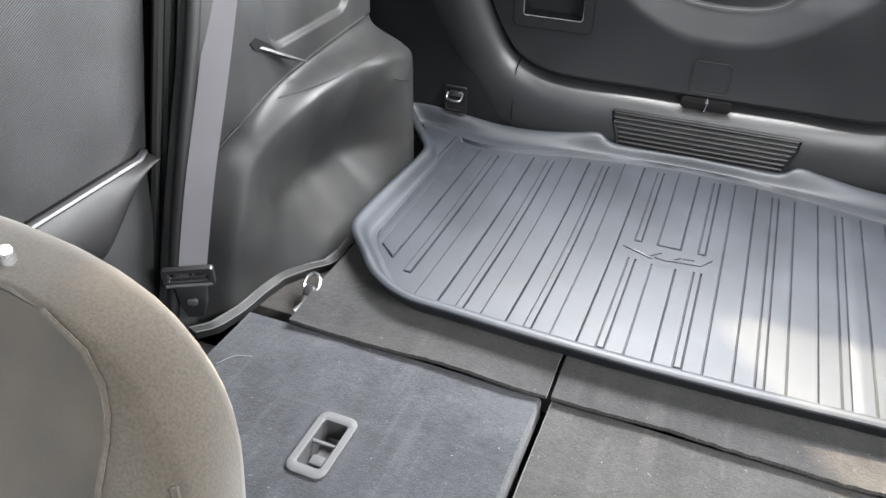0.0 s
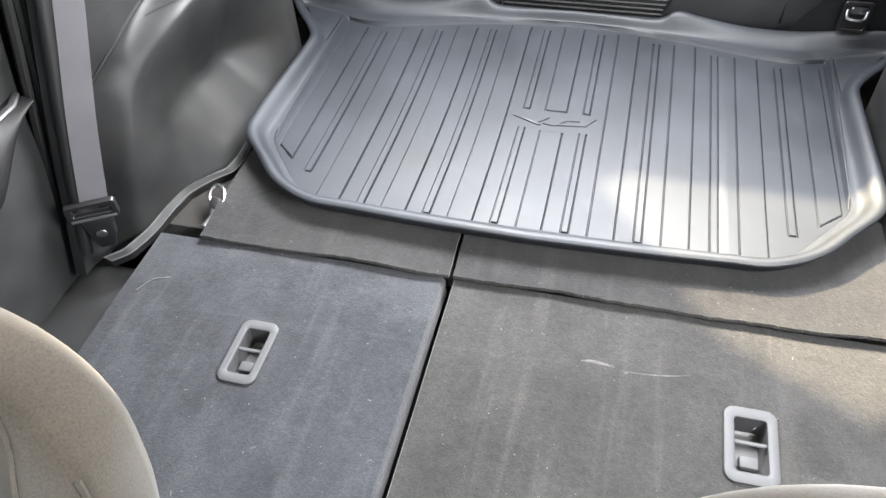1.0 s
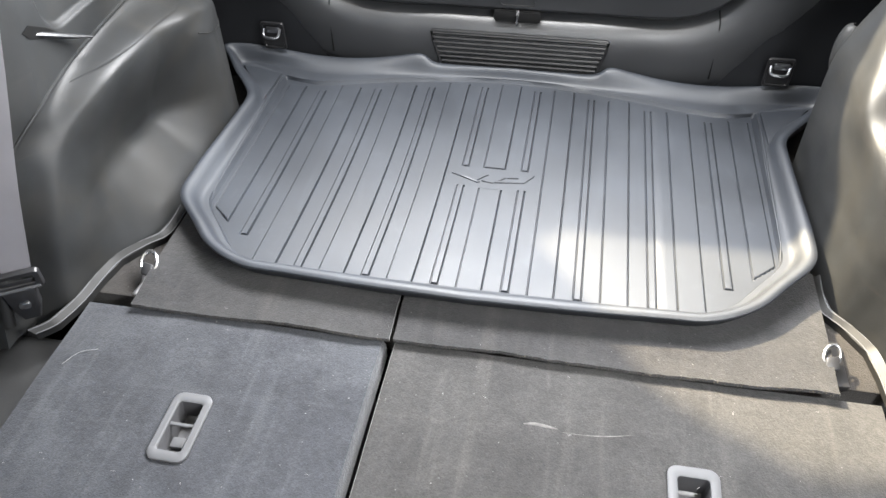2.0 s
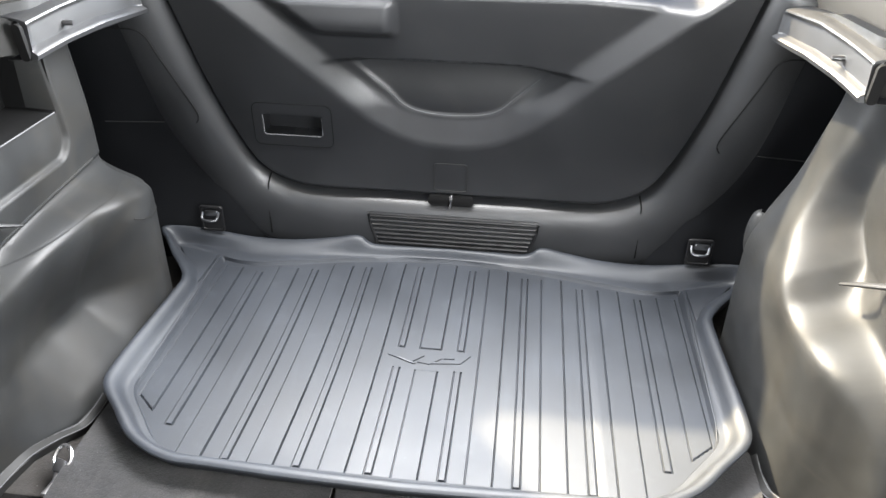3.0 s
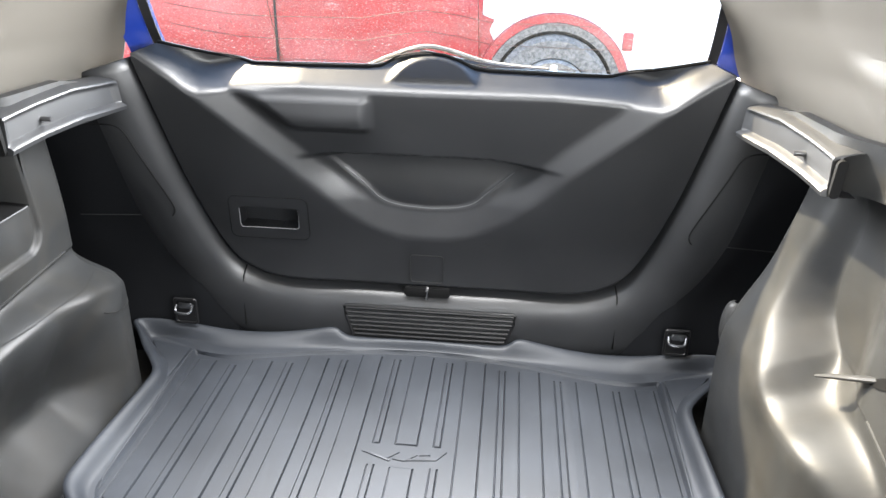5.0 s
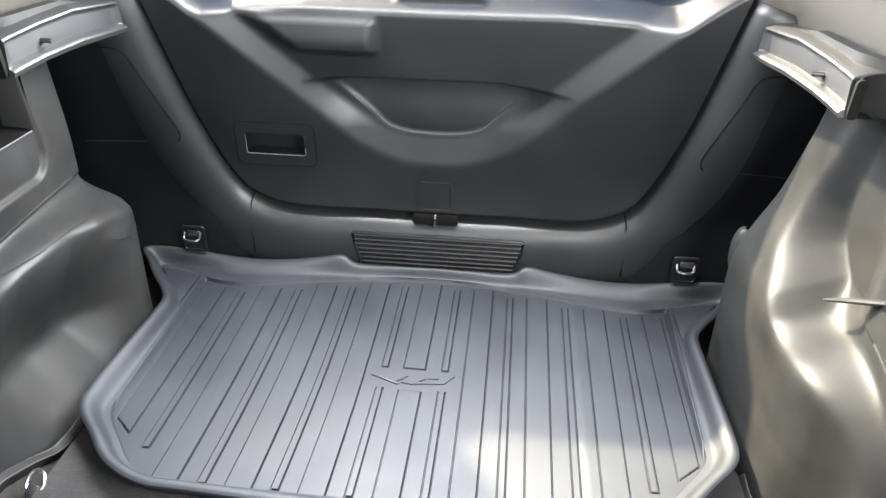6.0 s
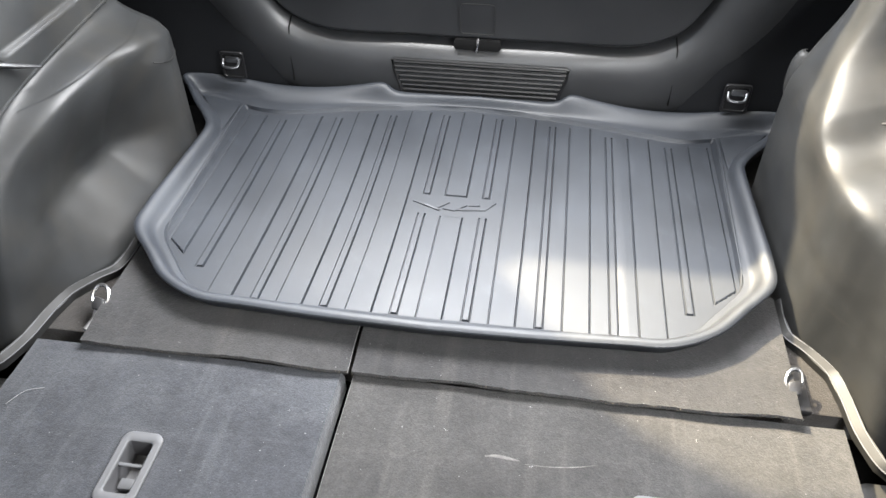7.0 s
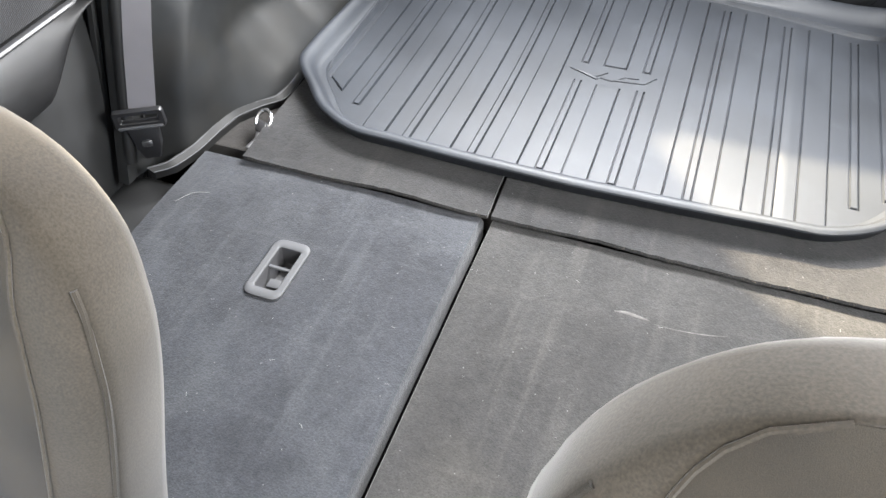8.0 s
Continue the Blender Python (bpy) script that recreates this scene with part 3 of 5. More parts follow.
def gate_depth(x, z):
    a = abs(x)
    y = 0.808 + 0.010 * smooth01(0.40, 0.57, a)
    v_line, ledge = lerp_table(V_LINE, a), lerp_table(LEDGE, a)
    # chamfer inside the broad V, and the ledge below the window
    y += 0.026 * ramp(0.004, 0.062, z - v_line, 0.16)
    y += 0.080 * ramp(0.002, 0.042, z - max(ledge, v_line + 0.004), 0.25) * (1 - 0.6 * smooth01(0.38, 0.52, a))
    # slot with a pocket below it that leans forward again
    half = 0.272 if x < 0 else 0.286
    top = 0.431 - 0.016 * smooth01(0.10, 0.28, x) - 0.006 * smooth01(-0.16, -0.27, x)
    under = smooth01(top + 0.002, top - 0.010, z) * smooth01(half, half - 0.15, a)
    y += under * (0.007 + 0.026 * smooth01(0.330, top, z))
    y += 0.004 * smooth01(top + 0.002, top - 0.004, z) * smooth01(-0.001, 0.007, z - lerp_table(P_LINE, a))
    # raised rounded block
    m_ = smooth01(-0.004, 0.020, 0.551 - z) * smooth01(-0.004, 0.016, z - 0.474) * smooth01(-0.008, 0.020, -0.108 - x)
    m_ *= smooth01(-0.006, 0.026, (x + 0.372) * 0.58 + (z - 0.543) * 0.815)
    y += (0.810 + 0.012 * smooth01(0.495, 0.548, z) - y) * m_
    # rounded hood over the wiper motor
    hood = smooth01(1.0, 0.80, math.hypot((x - 0.012) / 0.098, (z - 0.560) / 0.066)) * smooth01(0.560, 0.580, z)
    dome = 0.858 + 0.9 * (z - 0.575)
    y += (dome - y) * hood if y > dome else 0.0
    # grab cup
    if -0.391 < x < -0.265 and 0.270 < z < 0.316:
        y += 0.040
    return y


xs = sorted(set(steps(-0.577, 0.577, 200) + [-0.393, -0.3905, -0.2655, -0.263]))
vs = steps(0, 1, 210)


def gate_panel(x, v):
    zlo, zhi = lerp_table([(p.x, p.z) for p in edge_half], abs(x)), lerp_table(TOP_LINE, abs(x))
    z = zlo + (zhi - zlo) * v
    e = min(smooth01(0, 0.012, z - zlo), 1)
    return (x, gate_depth(x, z) + 0.014 * (1 - e), z)


part("inner_panel", sheet(xs, vs, gate_panel, (0, 0.03, 0)), M_GATE, tailgate, "dark moulded plastic inner panel with a pocket")
part("window_seal", tube([(x, gate_depth(x, lerp_table(TOP_LINE, abs(x))) + 0.004, lerp_table(TOP_LINE, abs(x)) + 0.0025) for x in steps(-0.535, 0.535, 100)], 0.0036, 6), M_HOLE, tailgate, "black seal along the foot of the window")
pocket = [(x, lerp_table(P_LINE, abs(x)) + 0.002) for x in steps(-0.172, 0.176, 60)]
# Pale tube paints the highlight on the pocket's ridge.
part("pocket_seam", tube([(x, gate_depth(x, z) - 0.0002, z) for x, z in pocket], 0.0008, 6), M_BEZEL, tailgate, "seam round the shield-shaped pocket, its highlight painted pale")
wall_cup = lambda a, b, c: (-0.328 + a, 0.8085 - c, 0.292 + b)
part("grab_cup_frame", ring(rounded(0.166, 0.090, 0.014), rounded(0.124, 0.044, 0.005), wall_cup, 0.0014), M_GATE, tailgate, "dark frame of the recessed grab cup")
# Pale tube paints the bright highlight along the cup's lower rim.
part("cup_edge", tube([wall_cup(a, b, 0.0012) for a, b in ((-0.062, 0.018), (-0.062, -0.018), (-0.058, -0.022), (0.058, -0.022), (0.062, -0.018), (0.062, 0.018))], 0.0013, 6), M_BEZEL, tailgate, "edge of the grab cup, its highlight painted pale")
part("cup_joint", ring(rounded(0.168, 0.092, 0.015), rounded(0.1655, 0.0895, 0.0138), wall_cup, 0.0018), M_HOLE, tailgate, "thin joint round the grab cup")
part("cover_plate", ring(rounded(0.071, 0.063, 0.008, cy=0.1955), rounded(0.0684, 0.0604, 0.0065, cy=0.1955), lambda a, b, c: (a, 0.8085 - c, b), 0.0022), M_SEAL, tailgate, "thin joint round a square cover")


def glass_point(x, t):
    # t runs up the pane, which leans towards the cabin
    zlo = lerp_table(TOP_LINE, abs(x)) - 0.012
    z = zlo + (0.93 - zlo) * t
    return (x * (1 - 0.03 * smooth01(0.62, 0.82, z) - 0.26 * smooth01(0.82, 0.93, z) ** 1.5), 0.902 - 0.688 * (z - 0.60) + 0.02 * (1 - (x / 0.55) ** 2), z)


pane = part("rear_window", sheet(steps(-0.553, 0.553, 24), steps(0, 1, 12), glass_point, (0, 0.004, 0.002)), M_GLASS, tailgate, "dusty rear window with thin heater wires")
for k in range(7):
    t = 0.06 + 0.13 * k
    part("heater_wire", tube([Vector(glass_point(x, t)) - Vector((0, 0.002, 0)) for x in steps(-0.50, 0.50, 16)], 0.0006, 4), M_WIRE, pane)
for x in (-0.30, 0.10):
    part("heater_wire", tube([Vector(glass_point(x, t)) - Vector((0, 0.002, 0)) for t in steps(0.0, 0.95, 6)], 0.0006, 4), M_WIRE, pane)
for s in (-1, 1):
    part("window_frame", sheet(steps(0.0, 1, 10), steps(0, 1, 3), lambda t, w: Vector(glass_point(s * (0.548 + 0.050 * w), t)) + Vector((0, 0.012 - 0.03 * w, 0)), (0, 0.03, 0)), M_BLUE, tailgate, "glossy blue painted window frame")
    part("window_band", sheet(steps(0.0, 1, 10), steps(0, 1, 2), lambda t, w: Vector(glass_point(s * (0.532 + 0.018 * w), t)) + Vector((0, -0.004, 0)), (0, 0.003, 0)), M_BLACK, tailgate, "black printed band at the window edge")
part("window_band", sheet(steps(-0.55, 0.55, 40), steps(0, 1, 2), lambda x, w: Vector(glass_point(x, -0.09 + 0.135 * w)) + Vector((0, -0.004, 0)), (0, 0.003, 0)), M_BLACK, tailgate, "black printed band at the window edge")

wiper = thing("rear_wiper", "grey rear wiper resting on the outside of the rear window", "wiper")
gp = lambda x, t, o=0.03: Vector(glass_point(x, t)) + Vector((0, o, 0.006))
part("wiper_arm", tube(spline([gp(-0.14, -0.02), gp(-0.09, 0.04), gp(0.0, 0.052), gp(0.12, 0.04), gp(0.24, 0.012)], 6), 0.008, 8, 0.6), M_RIM, wiper)
part("wiper_blade", tube(spline([gp(-0.02, 0.03, 0.018), gp(0.12, 0.03, 0.018), gp(0.33, -0.01, 0.018)], 6), 0.008, 6, 0.6), M_BLACK, wiper)

for holder in (rear_frame, tailgate, wiper):
    for ob in holder.children_recursive:
        for v in ob.data.vertices:
            v.co = lean_in(v.co)
part("header", sheet(steps(-0.50, 0.50, 20), steps(0, 1, 6), lambda x, t: (x, 0.580 - 0.05 * t - 0.03 * (x / 0.5) ** 2, 0.905 + 0.115 * t - 0.015 * (x / 0.5) ** 4), (0, 0.05, 0.02)), M_BLUE, tailgate, "painted edge above the rear window")

# ---- quarter trims with wheel arch ----
OUTER = spline([(p, q, 0) for p, q in ((0.012, -0.09), (0.022, -0.05), (0.042, 0.040), (0.070, 0.125), (0.100, 0.194), (0.127, 0.228), (0.165, 0.256), (0.200, 0.269), (0.27, 0.284), (0.35, 0.292), (0.45, 0.299), (0.60, 0.307), (0.80, 0.315))], 5)
RIDGE = spline([(p, q, 0) for p, q in ((0.040, -0.09), (0.047, -0.03), (0.062, 0.025), (0.100, 0.105), (0.140, 0.164), (0.170, 0.197), (0.215, 0.234), (0.26, 0.254), (0.31, 0.266), (0.37, 0.271), (0.43, 0.270), (0.50, 0.263), (0.56, 0.253), (0.62, 0.248), (0.80, 0.238))], 5)
RIDGE_R = spline([(p, q, 0) for p, q in ((0.040, -0.09), (0.047, -0.03), (0.068, 0.035), (0.100, 0.110), (0.135, 0.165), (0.170, 0.202), (0.215, 0.226), (0.27, 0.234), (0.33, 0.229), (0.370, 0.233), (0.400, 0.247), (0.430, 0.267), (0.460, 0.290), (0.484, 0.314), (0.498, 0.345), (0.508, 0.40), (0.516, 0.48), (0.524, 0.60), (0.53, 0.75))], 5)
FACE = [(-0.1, 0.630), (0.0, 0.634), (0.07, 0.625), (0.12, 0.618), (0.16, 0.608), (0.21, 0.588), (0.26, 0.563), (0.31, 0.546), (0.40, 0.535), (0.48, 0.533), (0.54, 0.537), (0.60, 0.549)]


FACE_R = [(-0.1, 0.642), (0.0, 0.637), (0.07, 0.631), (0.13, 0.622), (0.17, 0.609), (0.20, 0.592), (0.23, 0.573), (0.27, 0.559), (0.34, 0.551), (0.48, 0.546), (0.60, 0.554)]

FACE = [(p.x, p.y) for p in spline([(a, c, 0) for a, c in FACE], 8)]
FACE_R = [(p.x, p.y) for p in spline([(a, c, 0) for a, c in FACE_R], 8)]
STRIP = [(p.x, p.y) for p in spline([(a, c, 0) for a, c in ((-0.1, 0.546), (0.0, 0.546), (0.20, 0.547), (0.27, 0.566), (0.345, 0.600), (0.42, 0.622), (0.485, 0.638), (0.6, 0.655))], 8)]


def inside_of(line, y, z):
    """How far a point lies inside an arch line; minus outside."""
    py, pz = np.array([p.x for p in line]), np.array([p.y for p in line])
    dy, dz = np.diff(py), np.diff(pz)
    t = np.clip(((y - py[:-1]) * dy + (z - pz[:-1]) * dz) / (dy * dy + dz * dz), 0, 1)
    d = float(np.min(np.hypot(y - py[:-1] - t * dy, z - pz[:-1] - t * dz)))
    return d if z < np.interp(y, py, pz) else -d


FOOT = {-1: 0.104, 1: 0.018}


def foot_flare(z):
    """The foot of the arch face runs out towards the mat; above it the face stands upright."""
    t = min(1.0, max(0.0, (z + 0.035) / 0.130))
    ramp = t if t < 0.8 else 0.8 + 0.10 * (1 - ((1 - t) / 0.2) ** 2)
    return ramp / 0.9 * (1 - 0.62 * smooth01(0.08, 0.26, z))


def quarter(y, z, s):
    """Inner side of the quarter trim: distance from the car's middle."""
    x = (0.642 if s > 0 else 0.632) + 0.015 * smooth01(0.35, 0.58, z) + (0.050 if s > 0 else 0.058) * smooth01(0.12, 0.0, y - 0.25 * z)
    face = lerp_table(FACE if s < 0 else FACE_R, y) - 0.004 + FOOT[s] * foot_flare(z) * smooth01(0.10, 0.34, y) * smooth01(0.04, 0.16, y) * (1 - smooth01(0.42, 0.56, y))
    # a step at the lip round the arch, a shoulder inside it, and a rounded ridge before the face
    d_out, d_in = inside_of(OUTER, y, z), inside_of(RIDGE if s < 0 else RIDGE_R, y, z)
    if s > 0:
        # a deep hollow above a broad rounded ridge, which climbs along the rear strip
        face += (lerp_table(STRIP, z) - face) * smooth01(0.36, 0.47, y)
        x += 0.024 * smooth01(0.28, 0.36, y) * smooth01(0.24, 0.30, z) * smooth01(0.60, 0.46, z)
        back = smooth01(0.33, 0.42, y)
        d_in = inside_of(RIDGE_R, y + 0.024 * smooth01(0.36, 0.50, z), z)
        wide = max(1e-3, d_out - d_in) * (1 - back) + 0.034 * back
        soft = 0.0070
        away = soft * math.log1p(math.exp(max(-30.0, min(30.0, -d_in / soft))))
        go = max(0.0, 1 - away / wide) ** (7.0 - 5.4 * back)
        x += 0.0030 * smooth01(0.0, 0.006, d_out) * (1 - go) * (1 - back) + go * (face - x)
    elif d_out > 0:
        soft = 0.0055
        away = soft * math.log1p(math.exp(max(-30.0, min(30.0, -d_in / soft))))
        go = max(0.0, 1 - away / max(1e-3, d_out - d_in)) ** 2.6
        x += 0.0030 * smooth01(0.0, 0.006, d_out) * (1 - go) + go * (face - x)
    # dent in the rear top corner of the arch
    if s < 0:
        x += 0.008 * smooth01(0.035, 0.0, math.hypot((y - 0.53) * 0.7, z - 0.240))
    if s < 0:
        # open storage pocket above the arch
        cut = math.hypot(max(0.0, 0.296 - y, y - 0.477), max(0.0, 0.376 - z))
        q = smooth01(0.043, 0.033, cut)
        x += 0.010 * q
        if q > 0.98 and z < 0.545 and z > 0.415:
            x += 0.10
    return x


for s, side in ((-1, "left"), (1, "right")):
    trim = thing("quarter_trim", "dark moulded plastic quarter trim over the wheel arch" if s < 0 else "dark moulded plastic quarter trim over the wheel arch, sunlit", "trim panel", "quarter trims")

    def qp(y, z):
        end = smooth01(0.590, 0.618, y)
        y0 = -0.010 + 0.37 * z if s < 0 else -0.012 + 0.28 * z
        if y < 0.20:
            y = 0.20 - (0.20 - y) * (0.20 - y0) / 0.24
        return (s * (quarter(min(y, 0.61), z, s) + 0.02 * end + 0.14 * smooth01(0.612, 0.66, y)), y, z)

    part("panel", sheet(sorted(set(steps(-0.04, 0.20, 90) + steps(0.20, 0.59, 170) + steps(0.59, 0.66, 14))), sorted(set(steps(-0.05, 0.60, 240) + (steps(0.20, 0.305, 90) if s < 0 else steps(0.10, 0.26, 90)))), qp, (s * 0.02, 0, 0)), M_TRIM, trim)
    lip = [qp(p.x if p.x > 0.2 else 0.2 - (0.2 - p.x) * 0.24 / (0.2 - (-0.010 + 0.37 * p.y if s < 0 else -0.012 + 0.28 * p.y)), p.y) for p in OUTER if 0.03 < p.y and p.x < (0.60 if s < 0 else 0.27)]
    part("arch_lip", tube(lip, 0.0026, 8), M_TRIM, trim, "raised lip round the wheel arch")
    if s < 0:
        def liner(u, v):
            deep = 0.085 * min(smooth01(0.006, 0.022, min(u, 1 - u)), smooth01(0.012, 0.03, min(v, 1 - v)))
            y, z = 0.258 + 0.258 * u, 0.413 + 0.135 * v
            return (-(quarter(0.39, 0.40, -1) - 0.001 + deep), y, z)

        # Liner near black: the pocket's shade is put into its colour.
        part("storage_pocket", sheet(steps(0, 1, 30), steps(0, 1, 20), liner, (-0.004, 0, 0)), M_HOLE, trim, "open storage pocket, its shade painted black")
        # Thin pale tube paints the highlight on the opening's sill.
        part("pocket_edge", tube([(-(quarter(0.39, 0.40, -1) - 0.0015), y, 0.4145) for y in steps(0.266, 0.508, 8)], 0.0013, 6), M_BEZEL, trim, "edge of the pocket, its highlight painted pale")
    if s > 0:
        def knob(u, v):
            a = math.pi * (0.06 + 0.88 * v)
            r = 0.016 * math.sin(a) ** 0.7
            return (0.566 - 1.25 * r * math.cos(math.pi * (u - 0.5)), 0.603 + 1.3 * r * math.sin(math.pi * (u - 0.5)), 0.222 - 0.047 * math.cos(a))

        part("end_knob", sheet(steps(0, 1, 16), steps(0, 1, 20), knob, (0.004, 0, 0)), M_TRIM, trim, "rounded end of the trim")
    cap = [] if s > 0 else [(0.512, 0.216), (0.531, 0.207), (0.570, 0.197), (0.596, 0.201), (0.606, 0.226)]
    if cap:
        part("cap_joint", tube([(s * (quarter(min(p.x, 0.61), p.y, s) + 0.02 * smooth01(0.590, 0.618, p.x) - 0.0002), p.x, p.y) for p in spline([(a, c, 0) for a, c in cap], 6)], 0.0011, 5), M_SEAL, trim, "thin joint round a rounded cap")
    slot = thing("belt_clip", "black belt retaining clip standing out of a slot in the trim", "clip", "belt clips")
    sx = lambda y, z, o: (s * (quarter(y, z, s) - o), y, z)
    # Thin near-black plate painted as the shade in the slot.
    part("slot", prism([(0.206, 0.366), (0.214, 0.354), (0.250, 0.336), (0.272, 0.328), (0.274, 0.334), (0.252, 0.352), (0.222, 0.370)], lambda a, b, c: sx(a, b, c), 0.0015), M_HOLE, slot)
    part("bar", tube([(-0.650, 0.208, 0.364), (-0.636, 0.235, 0.350), (-0.622, 0.285, 0.322), (-0.612, 0.319, 0.3045)] if s < 0 else [(0.660, 0.235, 0.358), (0.644, 0.270, 0.337), (0.622, 0.325, 0.304), (0.610, 0.353, 0.286)], [0.0080, 0.0078, 0.0066, 0.0034], 10, 0.6), M_SURROUND, slot)
    if s < 0:
        seal = part("door_seal", tube([Vector(qp(-0.028, z)) + Vector((-0.001, 0.0, 0)) for z in steps(-0.02, 0.56, 14)], 0.0105, 10), M_SEAL)
        tagged(seal, "black rubber seal along the door opening", "seal", kind="structure")
    support = thing("shelf_support", "dark plastic parcel-shelf support ledge with a metal pin", "shelf support", "shelf supports")

    def reach(y):
        """The support bows inwards towards the rear."""
        return 0.600 - 0.057 * smooth01(0.36, 0.76, y) * 1.05

    def tray(u, v):
        """u from the rear end to the front end, v up the tray: a lipped ledge, a flat back and a raised rim."""
        f = min(1.0, max(0.0, v))
        y = 0.690 - (0.262 - 0.012 * f) * u - 0.008 * f
        z_lo = lerp_table([(0.43, 0.530), (0.50, 0.538), (0.58, 0.543), (0.69, 0.541)], y)
        z_hi = lerp_table([(0.43, 0.586), (0.505, 0.595), (0.58, 0.601), (0.69, 0.593)], y)
        out = lerp_table([(-0.2, 0.030), (-0.06, 0.004), (0, -0.006), (0.12, -0.008), (0.19, -0.004), (0.26, 0.007), (0.80, 0.009), (0.86, 0.006), (0.92, 0.001), (0.98, 0.002), (1.06, 0.010), (1.2, 0.030)], v)
        rim = max(smooth01(0.05, 0.0, u), smooth01(0.95, 1.0, u)) * smooth01(0.15, 0.25, v) * smooth01(0.97, 0.88, v)
        out += (0.000 - out) * rim
        return (s * (reach(y) + out), y, z_lo + (z_hi - z_lo) * f + 0.008 * min(0, v) + 0.03 * max(0, v - 1))

    part("ledge", sheet(steps(0, 1, 50), [-0.2, -0.13, -0.06] + steps(0, 0.98, 40) + [1.02, 1.06, 1.2], tray, (s * 0.012, 0, 0)), M_SURROUND, support)
    part("band", sheet(steps(0.38, 0.68, 30), steps(0, 1, 8), lambda y, t: (s * (reach(y) + 0.012 + 0.010 * t + 0.05 * smooth01(0.48, 0.38, y)), y, 0.535 + (lerp_table([(0.38, 0.604), (0.45, 0.608), (0.58, 0.612), (0.68, 0.588)], y) - 0.535) * t), (s * 0.02, 0, 0)), M_TRIM, support, "dark plastic band above the ledge")
    part("pin", tube([(s * 0.610, 0.512, 0.5655), (s * 0.574, 0.512, 0.5655), (s * 0.572, 0.512, 0.5655)], [0.0042, 0.0042, 0.0034], 10), M_BLACK, support)
    part("end_cap", prism(rounded(0.014, 0.056, 0.006, cx=0.604, cy=0.557), lambda a, b, c: (s * a, 0.416 + c + 0.20 * max(0.0, 0.56 - b), b), 0.010, 0.0045), M_HOLE, support, "black end cap")
    def pillar_point(u, t):
        # u: 0 at the side window, 1 at the fold, 2 at the rear edge, 3 behind it
        z = 0.574 + 0.396 * t
        row = [(0.735 - 0.10 * t, -0.02 + 0.36 * smooth01(0.26, 0.36, t)),
               (lerp_table([(0.585, 0.675), (0.60, 0.668), (0.67, 0.632), (0.75, 0.578), (0.80, 0.548), (0.97, 0.505)], z),
                lerp_table([(0.585, 0.43), (0.60, 0.44), (0.67, 0.49), (0.75, 0.52), (0.97, 0.46)], z)),
               (lerp_table([(0.60, 0.585), (0.634, 0.563), (0.67, 0.542), (0.706, 0.520), (0.74, 0.494), (0.78, 0.462), (0.85, 0.432), (0.93, 0.410), (0.97, 0.40)], z),
                lerp_table([(0.60, 0.780), (0.634, 0.756), (0.67, 0.730), (0.706, 0.698), (0.74, 0.664), (0.78, 0.622), (0.85, 0.578), (0.93, 0.545), (0.97, 0.532)], z))]
        if s > 0:
            row[2] = (row[2][0] - 0.020 + 0.007 * smooth01(0.64, 0.74, z), row[2][1])
        row.append((row[2][0] + 0.022, row[2][1] + 0.050))
        k = min(2, int(u))
        f = u - k
        x = row[k][0] + (row[k + 1][0] - row[k][0]) * f
        y = row[k][1] + (row[k + 1][1] - row[k][1]) * f
        return (s * x, y, z)

    us = steps(0, 0.9, 8) + [0.94, 0.97, 1.0, 1.03, 1.06] + steps(1.12, 1.9, 8) + [1.95, 2.0, 2.05] + steps(2.3, 3, 3)
    pillar = part("rear_pillar", sheet(us, steps(0, 1, 40), pillar_point, (s * 0.03, 0, 0)), M_PILLAR)
    tagged(pillar, "pale beige trim of the rear pillar", "pillar", kind="structure")

    side_glass = part("window_" + side, sheet(steps(-0.55, 0.40, 6), steps(0, 1, 4), lambda y, t: (s * (0.79 - 0.16 * t), y, 0.56 + 0.40 * t), (s * 0.004, 0, 0)), M_TINT)
    tagged(side_glass, "dark tinted side window", "window", kind="structure")

    # rear door seen past the quarter
    door = thing("rear_door", "dark rear door inner panel with fabric insert and armrest", "car door", "rear doors")
    de = lambda z: 0.004 + 0.28 * z
    dp = lambda u, z, o=0.0: (s * (0.742 - 0.012 * smooth01(0.22, 0.12, z) - o), -0.62 + (de(z) + 0.62) * u, z)
    part("door_panel", sheet(steps(0, 1, 20), steps(-0.40, 0.56, 24), dp, (s * 0.03, 0, 0)), M_DOOR, door)

    def insert(u, t):
        corner = 0.060 * smooth01(0.88, 1.0, u) ** 2
        z = 0.238 + corner + (0.55 - 0.238 - corner) * t
        return dp(0.30 + 0.688 * u, z, 0.003 + 0.014 * math.sin(math.pi * u) * math.sin(math.pi * min(1, t * 0.8)))

    part("insert", sheet(steps(0, 1, 30), steps(0, 1, 16), insert, (s * 0.006, 0, 0)), M_WEAVE, door, "grey woven fabric insert")

    def rest(u, t):
        lo = 0.140 + 0.085 * smooth01(0.76, 1.0, u)
        z = lo + (0.236 - lo) * t
        return dp(0.25 + 0.735 * u, z, 0.003 + 0.032 * math.sin(math.pi * min(1.0, 0.12 + 0.80 * t)) ** 0.7)

    part("armrest", sheet(steps(0, 1, 40), steps(0, 1, 14), rest, (s * 0.02, 0, 0)), M_ARMREST, door, "dark padded armrest")
    part("armrest_strip", tube([dp(0.25 + 0.735 * u, 0.2365, 0.018 - 0.012 * smooth01(0.95, 1.0, u)) for u in steps(0, 1, 20)], 0.0065, 8, 0.7), M_WELL, door, "pale grey strip along the armrest")
